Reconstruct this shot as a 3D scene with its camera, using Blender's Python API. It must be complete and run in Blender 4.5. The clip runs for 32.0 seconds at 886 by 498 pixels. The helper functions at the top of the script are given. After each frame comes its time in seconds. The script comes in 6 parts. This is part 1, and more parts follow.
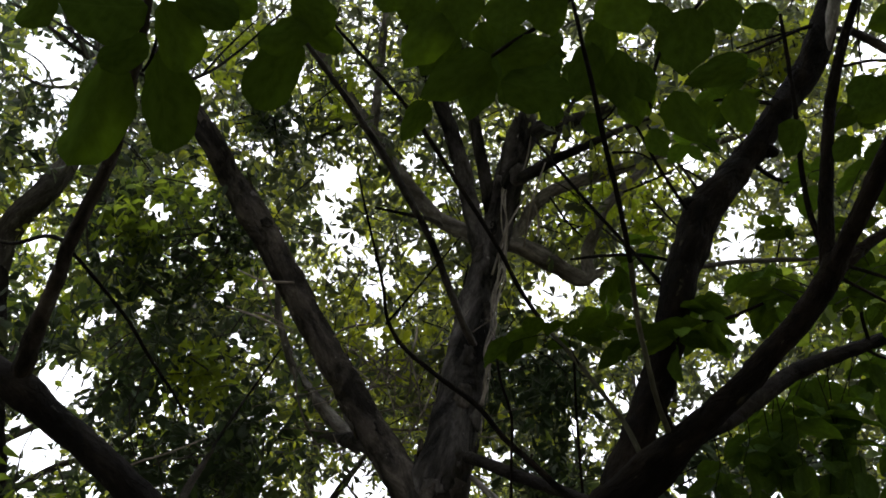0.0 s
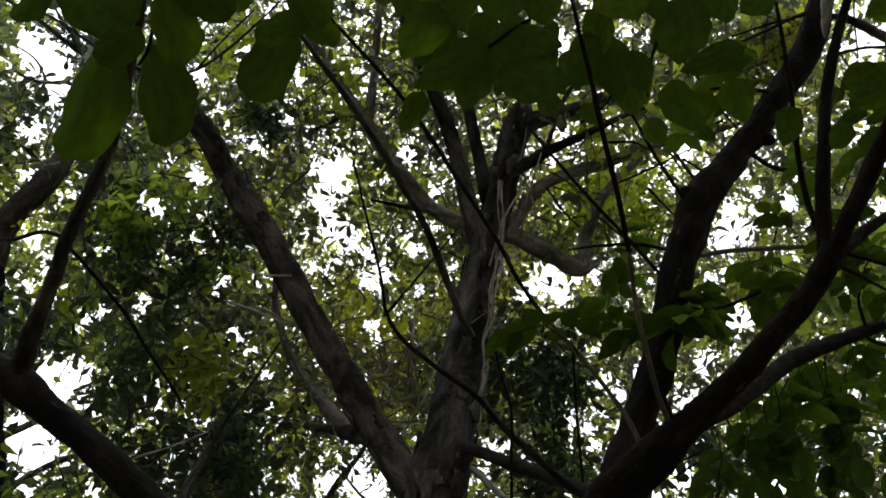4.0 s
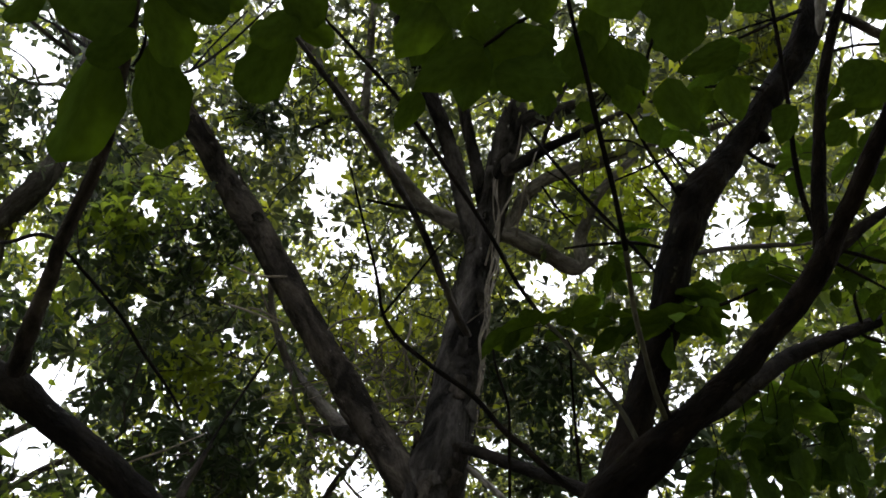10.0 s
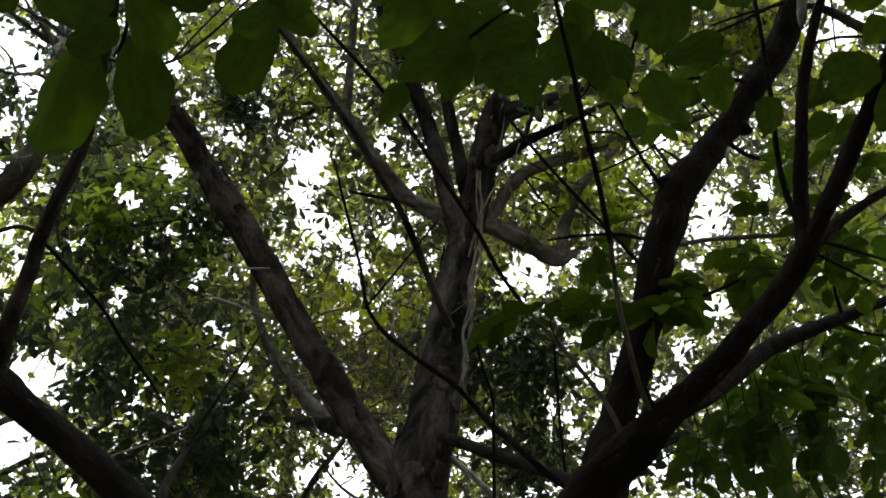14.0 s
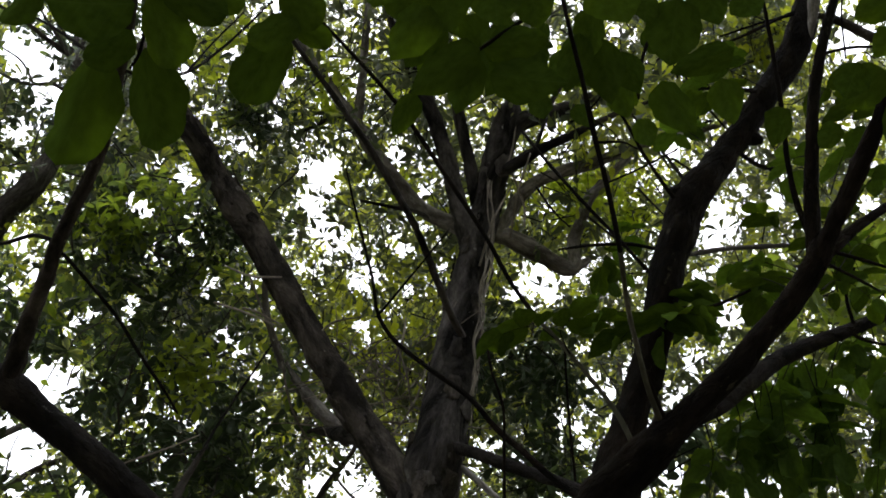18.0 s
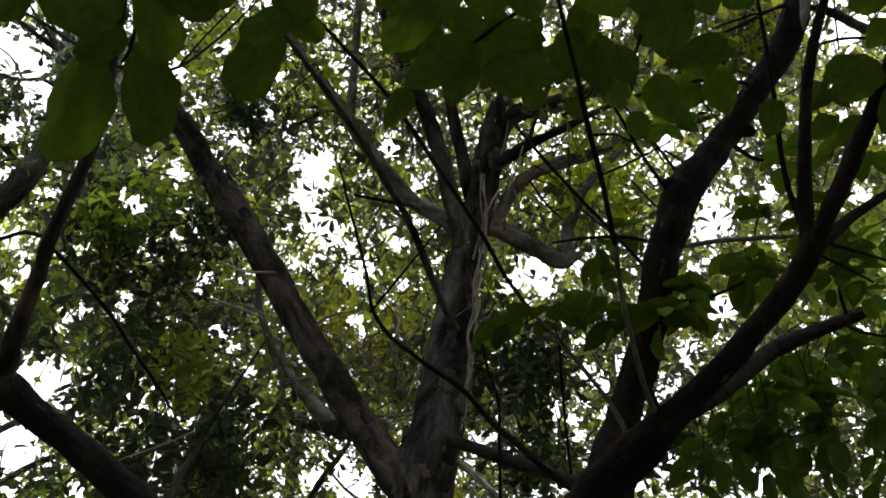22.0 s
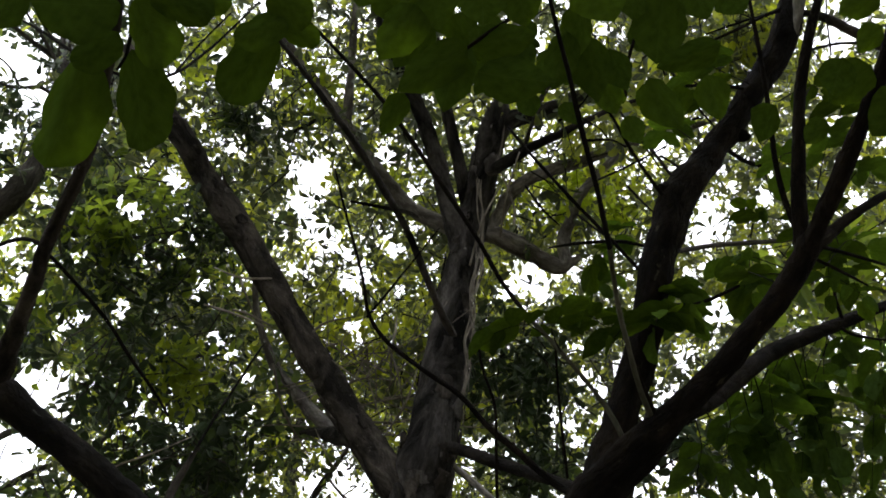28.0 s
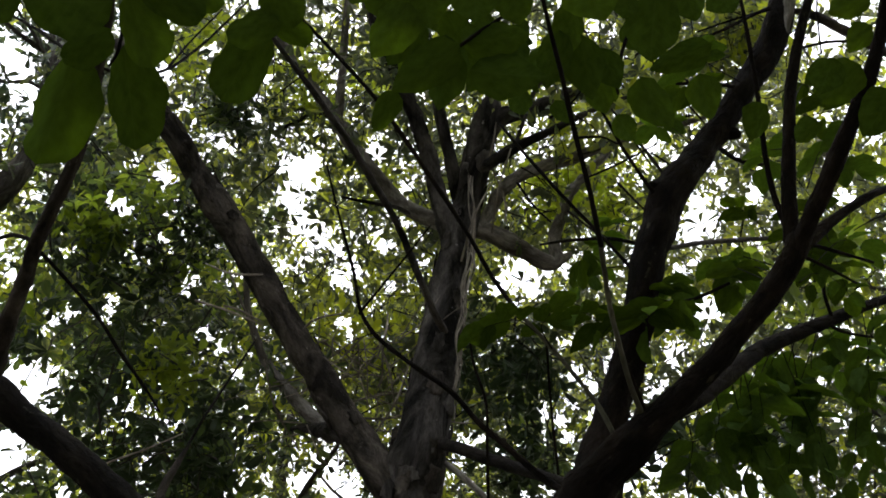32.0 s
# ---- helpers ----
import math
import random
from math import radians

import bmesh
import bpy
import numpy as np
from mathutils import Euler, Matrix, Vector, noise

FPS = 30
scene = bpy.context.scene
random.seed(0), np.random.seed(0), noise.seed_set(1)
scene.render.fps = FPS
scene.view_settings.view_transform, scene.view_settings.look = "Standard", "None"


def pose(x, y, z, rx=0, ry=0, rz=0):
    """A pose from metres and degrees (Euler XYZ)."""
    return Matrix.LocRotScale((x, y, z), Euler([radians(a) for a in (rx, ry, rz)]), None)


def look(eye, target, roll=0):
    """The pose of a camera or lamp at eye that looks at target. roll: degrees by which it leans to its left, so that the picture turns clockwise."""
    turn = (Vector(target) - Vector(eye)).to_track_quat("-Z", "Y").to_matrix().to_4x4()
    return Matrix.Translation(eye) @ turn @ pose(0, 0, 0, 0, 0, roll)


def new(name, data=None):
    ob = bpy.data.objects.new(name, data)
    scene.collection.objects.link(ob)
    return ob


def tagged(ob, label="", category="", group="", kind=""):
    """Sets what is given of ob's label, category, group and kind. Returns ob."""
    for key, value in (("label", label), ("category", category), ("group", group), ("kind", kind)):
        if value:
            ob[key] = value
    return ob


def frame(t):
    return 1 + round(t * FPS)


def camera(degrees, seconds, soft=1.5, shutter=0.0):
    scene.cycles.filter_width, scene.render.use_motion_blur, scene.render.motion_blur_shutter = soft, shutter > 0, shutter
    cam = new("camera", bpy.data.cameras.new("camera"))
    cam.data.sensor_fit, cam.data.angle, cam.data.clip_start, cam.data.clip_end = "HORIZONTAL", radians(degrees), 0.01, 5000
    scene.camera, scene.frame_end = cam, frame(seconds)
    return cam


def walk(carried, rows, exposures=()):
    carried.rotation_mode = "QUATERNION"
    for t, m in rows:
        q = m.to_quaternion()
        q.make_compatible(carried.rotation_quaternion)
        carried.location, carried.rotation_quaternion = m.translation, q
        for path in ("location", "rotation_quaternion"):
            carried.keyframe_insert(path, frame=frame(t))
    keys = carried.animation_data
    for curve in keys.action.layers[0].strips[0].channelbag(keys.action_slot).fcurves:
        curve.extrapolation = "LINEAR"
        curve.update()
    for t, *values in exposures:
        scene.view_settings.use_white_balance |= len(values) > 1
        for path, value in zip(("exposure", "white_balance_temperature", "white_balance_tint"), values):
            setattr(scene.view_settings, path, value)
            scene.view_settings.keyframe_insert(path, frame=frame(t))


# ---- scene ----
cam = camera(55, 32.0, soft=1.8)
PATH = [
    (0, pose(0.0114, 0.0000, 1.6021, 128.559, -1.451, 0.064)),
    (0.5, pose(0.0038, -0.0039, 1.5985, 128.494, -1.467, -0.170)),
    (1, pose(0.0078, 0.0012, 1.5991, 128.430, -1.150, 0.051)),
    (1.5, pose(0.0046, 0.0023, 1.6002, 128.287, -1.194, 0.228)),
    (2, pose(0.0045, -0.0004, 1.5969, 128.280, -1.209, 0.297)),
    (2.5, pose(0.0109, 0.0032, 1.6021, 128.248, -1.174, 0.302)),
    (3, pose(0.0110, 0.0024, 1.6032, 128.066, -1.106, 0.154)),
    (3.5, pose(0.0066, 0.0011, 1.6015, 128.031, -0.834, 0.101)),
    (5.5, pose(0.0049, 0.0036, 1.6028, 127.791, -0.847, 0.686)),
    (6, pose(0.0061, 0.0052, 1.6059, 127.704, -0.862, 0.781)),
    (6.5, pose(0.0104, 0.0055, 1.6036, 127.826, -0.395, 1.104)),
    (7, pose(0.0072, 0.0065, 1.6045, 127.919, -0.384, 0.994)),
    (7.5, pose(0.0021, 0.0035, 1.6072, 127.969, -0.569, 1.075)),
    (8, pose(0.0038, 0.0039, 1.6062, 128.109, -0.553, 1.018)),
    (8.5, pose(-0.0011, 0.0006, 1.6061, 128.083, -0.567, 0.547)),
    (9, pose(-0.0047, -0.0008, 1.6063, 127.969, -0.305, 0.415)),
    (9.5, pose(-0.0004, 0.0026, 1.6063, 127.947, -0.104, 0.439)),
    (10, pose(0.0018, 0.0038, 1.6055, 127.972, -0.272, 0.223)),
    (10.5, pose(0.0007, -0.0013, 1.6027, 127.962, -0.276, 0.191)),
    (11, pose(-0.0012, -0.0001, 1.6044, 128.102, -0.399, -0.308)),
    (11.5, pose(-0.0032, 0.0049, 1.6062, 128.286, -0.068, -0.338)),
    (12, pose(-0.0029, 0.0026, 1.6109, 127.919, 0.217, -0.233)),
    (12.5, pose(-0.0047, 0.0039, 1.6098, 127.663, 0.449, -0.239)),
    (13, pose(-0.0047, 0.0033, 1.6076, 127.541, 0.358, -0.361)),
    (13.5, pose(-0.0025, 0.0027, 1.6072, 127.373, 0.545, -0.598)),
    (14, pose(-0.0039, 0.0061, 1.6096, 127.372, 0.528, -0.671)),
    (14.5, pose(-0.0004, 0.0026, 1.6058, 127.412, 0.307, -0.352)),
    (16.5, pose(-0.0027, 0.0017, 1.6057, 128.037, -0.101, -0.198)),
    (17, pose(0.0001, 0.0017, 1.6025, 128.153, 0.085, -0.141)),
    (17.5, pose(-0.0015, -0.0027, 1.6032, 128.038, 0.009, -0.231)),
    (18, pose(-0.0037, -0.0054, 1.6017, 127.986, -0.029, -0.151)),
    (18.5, pose(-0.0051, -0.0029, 1.5996, 127.961, -0.166, -0.065)),
    (19, pose(-0.0007, -0.0031, 1.5971, 128.019, 0.041, 0.042)),
    (19.5, pose(-0.0014, -0.0040, 1.6003, 128.171, 0.221, -0.107)),
    (20, pose(-0.0065, -0.0058, 1.6050, 128.039, 0.263, -0.266)),
    (20.5, pose(-0.0034, -0.0082, 1.6021, 127.806, 0.304, -0.199)),
    (21, pose(-0.0061, -0.0043, 1.6033, 127.646, 0.435, -0.360)),
    (21.5, pose(-0.0045, -0.0011, 1.6019, 127.644, 0.477, -0.320)),
    (22, pose(-0.0078, -0.0029, 1.6063, 127.536, 0.589, -0.299)),
    (22.5, pose(-0.0099, -0.0058, 1.6057, 127.565, 0.634, -0.376)),
    (23, pose(-0.0029, -0.0044, 1.5986, 127.536, 0.798, -0.267)),
    (23.5, pose(-0.0013, -0.0043, 1.5934, 127.769, 1.032, -0.305)),
    (24, pose(-0.0038, -0.0059, 1.5934, 127.739, 1.149, -0.458)),
    (24.5, pose(-0.0044, -0.0034, 1.6028, 127.733, 0.789, -0.551)),
    (25, pose(0.0007, -0.0070, 1.5970, 127.868, 0.824, -0.295)),
    (25.5, pose(-0.0004, -0.0023, 1.5918, 128.018, 0.880, 0.092)),
    (27.5, pose(0.0003, -0.0133, 1.6022, 127.707, 0.800, -0.198)),
    (28, pose(-0.0025, -0.0055, 1.5982, 127.986, 0.853, -0.285)),
    (28.5, pose(-0.0028, 0.0000, 1.6008, 128.045, 0.862, -0.274)),
    (29, pose(-0.0053, -0.0043, 1.6002, 127.922, 1.013, -0.416)),
    (29.5, pose(-0.0040, -0.0109, 1.5988, 127.823, 1.117, -0.582)),
    (30, pose(-0.0050, -0.0155, 1.6014, 127.584, 1.162, -0.860)),
    (30.5, pose(-0.0054, -0.0159, 1.6032, 127.410, 1.080, -0.971)),
    (31, pose(-0.0069, -0.0105, 1.6017, 127.388, 1.087, -0.904)),
    (31.5, pose(-0.0059, -0.0111, 1.5993, 127.581, 1.210, -0.758)),
    (32, pose(-0.0049, -0.0110, 1.5995, 127.676, 1.135, -0.832)),
]
walk(cam, PATH, exposures=[(0, 0.66, 6450, 14), (10, 0.85, 6450, 14), (20, 0.85, 6450, 14), (32, 0.98, 6450, 14)])

# ---- overcast daylight ----
world = bpy.data.worlds.new("overcast_sky")
scene.world = world
world.use_nodes = True
wn, wl = world.node_tree.nodes, world.node_tree.links
sky = wn.new("ShaderNodeTexSky")
sky.sky_type, sky.sun_disc = "NISHITA", False
sky.sun_elevation, sky.sun_rotation = radians(58), radians(20)
veil = wn.new("ShaderNodeMix")
veil.data_type = "RGBA"
veil.inputs[0].default_value = 0.85
veil.inputs[7].default_value = (17.0, 17.6, 18.2, 1)
wl.new(sky.outputs[0], veil.inputs[6])
wl.new(veil.outputs[2], wn["Background"].inputs["Color"])
wn["Background"].inputs["Strength"].default_value = 0.108

sun = new("sun", bpy.data.lights.new("sun", "SUN"))
sun.data.energy, sun.data.angle, sun.data.color = 0.6, radians(20), (1.0, 0.96, 0.9)
sun.matrix_world = look((3, 8, 14), (0, 0, 0))


# ---- materials ----
def material(name):
    m = bpy.data.materials.new(name)
    m.use_nodes = True
    n = m.node_tree.nodes
    return m, n, m.node_tree.links, n["Principled BSDF"]


def ramp(n, stops):
    r = n.new("ShaderNodeValToRGB")
    el = r.color_ramp.elements
    el[0].position, el[0].color = stops[0][0], (*stops[0][1], 1)
    el[1].position, el[1].color = stops[-1][0], (*stops[-1][1], 1)
    for p, c in stops[1:-1]:
        el.new(p).color = (*c, 1)
    return r


def noise_tex(n, l, vec, scale, detail=6.0, rough=0.6, dist=0.0):
    t = n.new("ShaderNodeTexNoise")
    t.inputs["Scale"].default_value, t.inputs["Detail"].default_value = scale, detail
    t.inputs["Roughness"].default_value, t.inputs["Distortion"].default_value = rough, dist
    l.new(vec, t.inputs["Vector"])
    return t


def bark(name, dark, light, lichen, cover, relief=0.012, stretch=0.3, fissure=0.5, pitch=22, grit=0.75, patch=11):
    """Bark that runs along its limb: coarse tone, fissured plates, fine grain and pale flakes."""
    m, n, l, b = material(name)
    co = n.new("ShaderNodeAttribute")
    co.attribute_name = "along"
    mp = n.new("ShaderNodeMapping")
    mp.inputs["Scale"].default_value = (1, 1, stretch)
    l.new(co.outputs["Vector"], mp.inputs["Vector"])
    coarse = noise_tex(n, l, mp.outputs[0], patch, 8, 0.65, 0.6)
    fine = noise_tex(n, l, mp.outputs[0], 75, 6, 0.75)
    warp = n.new("ShaderNodeMix")
    warp.data_type = "RGBA"
    warp.inputs[0].default_value = 0.045
    wob = noise_tex(n, l, mp.outputs[0], 30, 4, 0.6)
    l.new(mp.outputs[0], warp.inputs[6])
    l.new(wob.outputs["Color"], warp.inputs[7])
    plates = n.new("ShaderNodeTexVoronoi")
    plates.feature = "DISTANCE_TO_EDGE"
    plates.inputs["Scale"].default_value = pitch
    l.new(warp.outputs[2], plates.inputs["Vector"])
    spots = noise_tex(n, l, mp.outputs[0], 26, 7, 0.7)
    base = ramp(n, [(0.4, dark), (0.52, [0.4 * (a + c) for a, c in zip(dark, light)]), (0.64, light)])
    l.new(coarse.outputs["Fac"], base.inputs[0])
    mask = ramp(n, [(cover, (0, 0, 0)), (cover + 0.06, (1, 1, 1))])
    l.new(spots.outputs["Fac"], mask.inputs[0])
    mix = n.new("ShaderNodeMix")
    mix.data_type = "RGBA"
    l.new(mask.outputs[0], mix.inputs[0])
    l.new(base.outputs[0], mix.inputs[6])
    mix.inputs[7].default_value = (*lichen, 1)
    grain = n.new("ShaderNodeMix")
    grain.data_type, grain.blend_type = "RGBA", "MULTIPLY"
    grain.inputs[0].default_value = grit
    g = ramp(n, [(0.32, (0.25, 0.23, 0.2)), (0.62, (1, 1, 1))])
    l.new(fine.outputs["Fac"], g.inputs[0])
    l.new(mix.outputs[2], grain.inputs[6])
    l.new(g.outputs[0], grain.inputs[7])
    l.new(grain.outputs[2], b.inputs["Base Color"])
    b.inputs["Roughness"].default_value = 0.92
    b.inputs["Specular IOR Level"].default_value = 0.1
    crack = ramp(n, [(0.0, (0, 0, 0)), (0.2, (1, 1, 1))])
    l.new(plates.outputs["Distance"], crack.inputs[0])
    add = n.new("ShaderNodeMath")
    add.operation = "MULTIPLY_ADD"
    add.inputs[1].default_value = fissure
    l.new(crack.outputs[0], add.inputs[0])
    l.new(coarse.outputs["Fac"], add.inputs[2])
    add2 = n.new("ShaderNodeMath")
    add2.operation = "MULTIPLY_ADD"
    add2.inputs[1].default_value = 0.5
    l.new(fine.outputs["Fac"], add2.inputs[0])
    l.new(add.outputs[0], add2.inputs[2])
    bump = n.new("ShaderNodeBump")
    bump.inputs["Strength"].default_value, bump.inputs["Distance"].default_value = 1.0, relief
    l.new(add2.outputs[0], bump.inputs["Height"])
    l.new(bump.outputs[0], b.inputs["Normal"])
    return m


def foliage(name, tones, through_colour, thin, gloss, island=True, veins=0.0):
    """Leaf tissue: gloss on top, daylight let through."""
    m, n, l, b = material(name)
    if island:
        src = n.new("ShaderNodeNewGeometry").outputs["Random Per Island"]
    else:
        src = n.new("ShaderNodeObjectInfo").outputs["Random"]
    co = n.new("ShaderNodeTexCoord")
    tone = ramp(n, tones)
    l.new(src, tone.inputs[0])
    blotch = noise_tex(n, l, co.outputs["Object"], 5 if not island else 9, 3, 0.5)
    bl = ramp(n, [(0.3, (0.6, 0.62, 0.55)), (0.7, (1, 1, 1))])
    l.new(blotch.outputs["Fac"], bl.inputs[0])
    mul = n.new("ShaderNodeMix")
    mul.data_type, mul.blend_type = "RGBA", "MULTIPLY"
    mul.inputs[0].default_value = 1.0
    l.new(tone.outputs[0], mul.inputs[6])
    l.new(bl.outputs[0], mul.inputs[7])
    l.new(mul.outputs[2], b.inputs["Base Color"])
    b.inputs["Roughness"].default_value = gloss
    b.inputs["Specular IOR Level"].default_value = 0.2 if island else 0.0
    tr = n.new("ShaderNodeBsdfTranslucent")
    tint = n.new("ShaderNodeMix")
    tint.data_type, tint.blend_type = "RGBA", "MULTIPLY"
    tint.inputs[0].default_value = 1.0
    l.new(bl.outputs[0], tint.inputs[6])
    l.new(tint.outputs[2], tr.inputs["Color"])
    mx = n.new("ShaderNodeMixShader")
    # coarse noise makes some clumps more translucent and yellower than others
    patch_noise = noise_tex(n, l, co.outputs["Object"], 0.8, 3, 0.5)
    blend = n.new("ShaderNodeMath")
    blend.operation = "MULTIPLY_ADD"
    blend.inputs[1].default_value = 0.22
    l.new(src, blend.inputs[0])
    l.new(patch_noise.outputs["Fac"], blend.inputs[2])
    spread = n.new("ShaderNodeMapRange")
    spread.inputs["From Min"].default_value, spread.inputs["From Max"].default_value = 0.575, 0.72
    spread.inputs["To Min"].default_value, spread.inputs["To Max"].default_value = thin
    l.new(blend.outputs[0], spread.inputs["Value"])
    if isinstance(through_colour[0], tuple):
        hue = ramp(n, [(0.58, through_colour[0]), (0.76, through_colour[1])])
        l.new(blend.outputs[0], hue.inputs[0])
        l.new(hue.outputs[0], tint.inputs[7])
    else:
        tint.inputs[7].default_value = (*through_colour, 1)
    l.new(spread.outputs[0], mx.inputs[0])
    l.new(b.outputs[0], mx.inputs[1])
    l.new(tr.outputs[0], mx.inputs[2])
    l.new(mx.outputs[0], n["Material Output"].inputs["Surface"])
    if veins:
        # midrib and side veins, in the leaf's own space (one unit long and wide)
        xyz = n.new("ShaderNodeSeparateXYZ")
        l.new(co.outputs["Object"], xyz.inputs[0])

        def calc(op, a, b):
            q = n.new("ShaderNodeMath")
            q.operation = op
            for k, v in enumerate((a, b)):
                if isinstance(v, (int, float)):
                    q.inputs[k].default_value = v
                else:
                    l.new(v, q.inputs[k])
            return q.outputs[0]

        across = calc("ABSOLUTE", xyz.outputs[0], 0)
        slope = calc("SUBTRACT", xyz.outputs[1], calc("MULTIPLY", across, 0.75))
        ribs = calc("POWER", calc("ABSOLUTE", calc("SINE", calc("MULTIPLY", slope, 24.0), 0), 0), 14.0)
        mid = calc("LESS_THAN", across, 0.014)
        net = calc("MAXIMUM", calc("MULTIPLY", ribs, 0.55), mid)
        bump = n.new("ShaderNodeBump")
        bump.inputs["Strength"].default_value, bump.inputs["Distance"].default_value = veins, 0.03
        l.new(calc("SUBTRACT", 1.0, net), bump.inputs["Height"])
        l.new(bump.outputs[0], b.inputs["Normal"])
        pale = n.new("ShaderNodeMix")
        pale.data_type = "RGBA"
        l.new(calc("MULTIPLY", net, 0.12), pale.inputs[0])
        l.new(mul.outputs[2], pale.inputs[6])
        pale.inputs[7].default_value = (0.09, 0.13, 0.04, 1)
        l.new(pale.outputs[2], b.inputs["Base Color"])
        dim = n.new("ShaderNodeMix")
        dim.data_type = "RGBA"
        l.new(calc("MULTIPLY", net, 0.1), dim.inputs[0])
        l.new(tint.outputs[2], dim.inputs[6])
        dim.inputs[7].default_value = (0.02, 0.03, 0.003, 1)
        l.new(dim.outputs[2], tr.inputs["Color"])
    return m


bark_grey = bark("grey_bark", (0.005, 0.0045, 0.0042), (0.112, 0.102, 0.097), (0.4, 0.385, 0.375), 0.66, 0.018, 0.4, 0.45, 12, 0.7, 6)
bark_bough = bark("smooth_grey_bark", (0.011, 0.0092, 0.0082), (0.1, 0.086, 0.074), (0.22, 0.2, 0.18), 0.64, 0.013, 0.45, 0.35, 14, 0.65, 9)
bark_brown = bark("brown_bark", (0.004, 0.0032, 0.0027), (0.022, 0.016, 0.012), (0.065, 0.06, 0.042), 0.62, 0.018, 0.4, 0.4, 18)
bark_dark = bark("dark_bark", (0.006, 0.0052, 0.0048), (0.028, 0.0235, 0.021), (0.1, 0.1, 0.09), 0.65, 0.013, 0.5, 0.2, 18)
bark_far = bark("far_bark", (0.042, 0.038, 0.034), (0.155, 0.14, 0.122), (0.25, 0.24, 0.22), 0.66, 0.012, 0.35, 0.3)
dry_twig = bark("dry_twig_bark", (0.14, 0.122, 0.102), (0.38, 0.34, 0.295), (0.5, 0.48, 0.44), 0.6, 0.003, 0.3, 0.1)
shoot_bark = bark("shoot_bark", (0.07, 0.07, 0.05), (0.16, 0.16, 0.12), (0.22, 0.22, 0.18), 0.66, 0.003, 0.3, 0.1)
bleached_vine = bark("bleached_vine", (0.03, 0.026, 0.022), (0.46, 0.42, 0.38), (0.62, 0.59, 0.55), 0.58, 0.003, 0.5, 0.1, 22, 0.85, 24)
leaf_canopy = foliage("canopy_leaf", [(0.0, (0.045, 0.058, 0.045)), (0.5, (0.042, 0.066, 0.035)), (1.0, (0.06, 0.09, 0.035))],
                      ((0.43, 0.47, 0.21), (0.7, 0.76, 0.05)), (0.15, 0.72), 0.36)
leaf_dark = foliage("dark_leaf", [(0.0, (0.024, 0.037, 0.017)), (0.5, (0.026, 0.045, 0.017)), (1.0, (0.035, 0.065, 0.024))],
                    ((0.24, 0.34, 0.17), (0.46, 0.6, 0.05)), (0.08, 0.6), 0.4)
leaf_single = foliage("single_leaf", [(0.0, (0.045, 0.058, 0.045)), (0.5, (0.042, 0.066, 0.035)), (1.0, (0.06, 0.09, 0.035))],
                      ((0.43, 0.47, 0.21), (0.7, 0.76, 0.05)), (0.15, 0.72), 0.36, island=False)
# sun on the bright clumps is put into this yellower, more see-through leaf
leaf_sunlit = foliage("sunlit_leaf", [(0.0, (0.05, 0.08, 0.03)), (1.0, (0.07, 0.11, 0.03))], (0.72, 0.85, 0.06), (0.5, 0.85), 0.4)
leaf_near = foliage("near_leaf", [(0.0, (0.042, 0.074, 0.013)), (1.0, (0.062, 0.105, 0.016))],
                    (0.17, 0.28, 0.007), (0.05, 0.23), 0.75, island=False, veins=0.05)
# brighter copy of the near leaf; daylight on the shoots is in its colour
leaf_lit = foliage("lit_leaf", [(0.0, (0.045, 0.08, 0.022)), (1.0, (0.06, 0.1, 0.028))],
                     (0.155, 0.275, 0.014), (0.18, 0.4), 0.75, island=False, veins=0.05)
# lighter than the grey bark, so that canopy-shaded high limbs still read as lit
bark_pale = bark("pale_bark", (0.085, 0.075, 0.065), (0.35, 0.33, 0.31), (0.5, 0.49, 0.47), 0.62, 0.01, 0.35, 0.3)
soil, n_, l_, b_ = material("leaf_litter")
tc_ = n_.new("ShaderNodeTexCoord")
nz_ = noise_tex(n_, l_, tc_.outputs["Object"], 3.0, 8, 0.7)
rp_ = ramp(n_, [(0.3, (0.05, 0.043, 0.03)), (0.55, (0.105, 0.088, 0.06)), (0.75, (0.07, 0.085, 0.042))])
l_.new(nz_.outputs["Fac"], rp_.inputs[0])
l_.new(rp_.outputs[0], b_.inputs["Base Color"])
b_.inputs["Roughness"].default_value = 0.95


# ---- builders ----
def mesh_of(name, verts, faces, mat, smooth=True):
    me = bpy.data.meshes.new(name)
    me.from_pydata(verts, [], faces)
    me.materials.append(mat)
    if smooth:
        me.polygons.foreach_set("use_smooth", [True] * len(me.polygons))
    me.update()
    return me


def tree_base(name, x, y, label):
    ob = new(name)
    ob.location = (x, y, 0)
    ob.empty_display_size = 0.3
    return tagged(ob, label, "tree")


def under(ob, parent, label=""):
    """Parts are built in world metres and shifted into their tree's space."""
    ob.parent = parent
    ob.matrix_parent_inverse = Matrix.Translation(parent.location).inverted()
    return tagged(ob, label) if label else ob


def glide(points, steps):
    """A smooth line through points of (x, y, z, radius)."""
    p = [np.array(q, float) for q in points]
    p = [2 * p[0] - p[1]] + p + [2 * p[-1] - p[-2]]
    out = []
    for i in range(1, len(p) - 2):
        a, b, c, d = p[i - 1:i + 3]
        for k in range(steps):
            t = k / steps
            out.append(0.5 * (2 * b + (c - a) * t + (2 * a - 5 * b + 4 * c - d) * t * t + (3 * b - a - 3 * c + d) * t ** 3))
    out.append(p[-2])
    return out


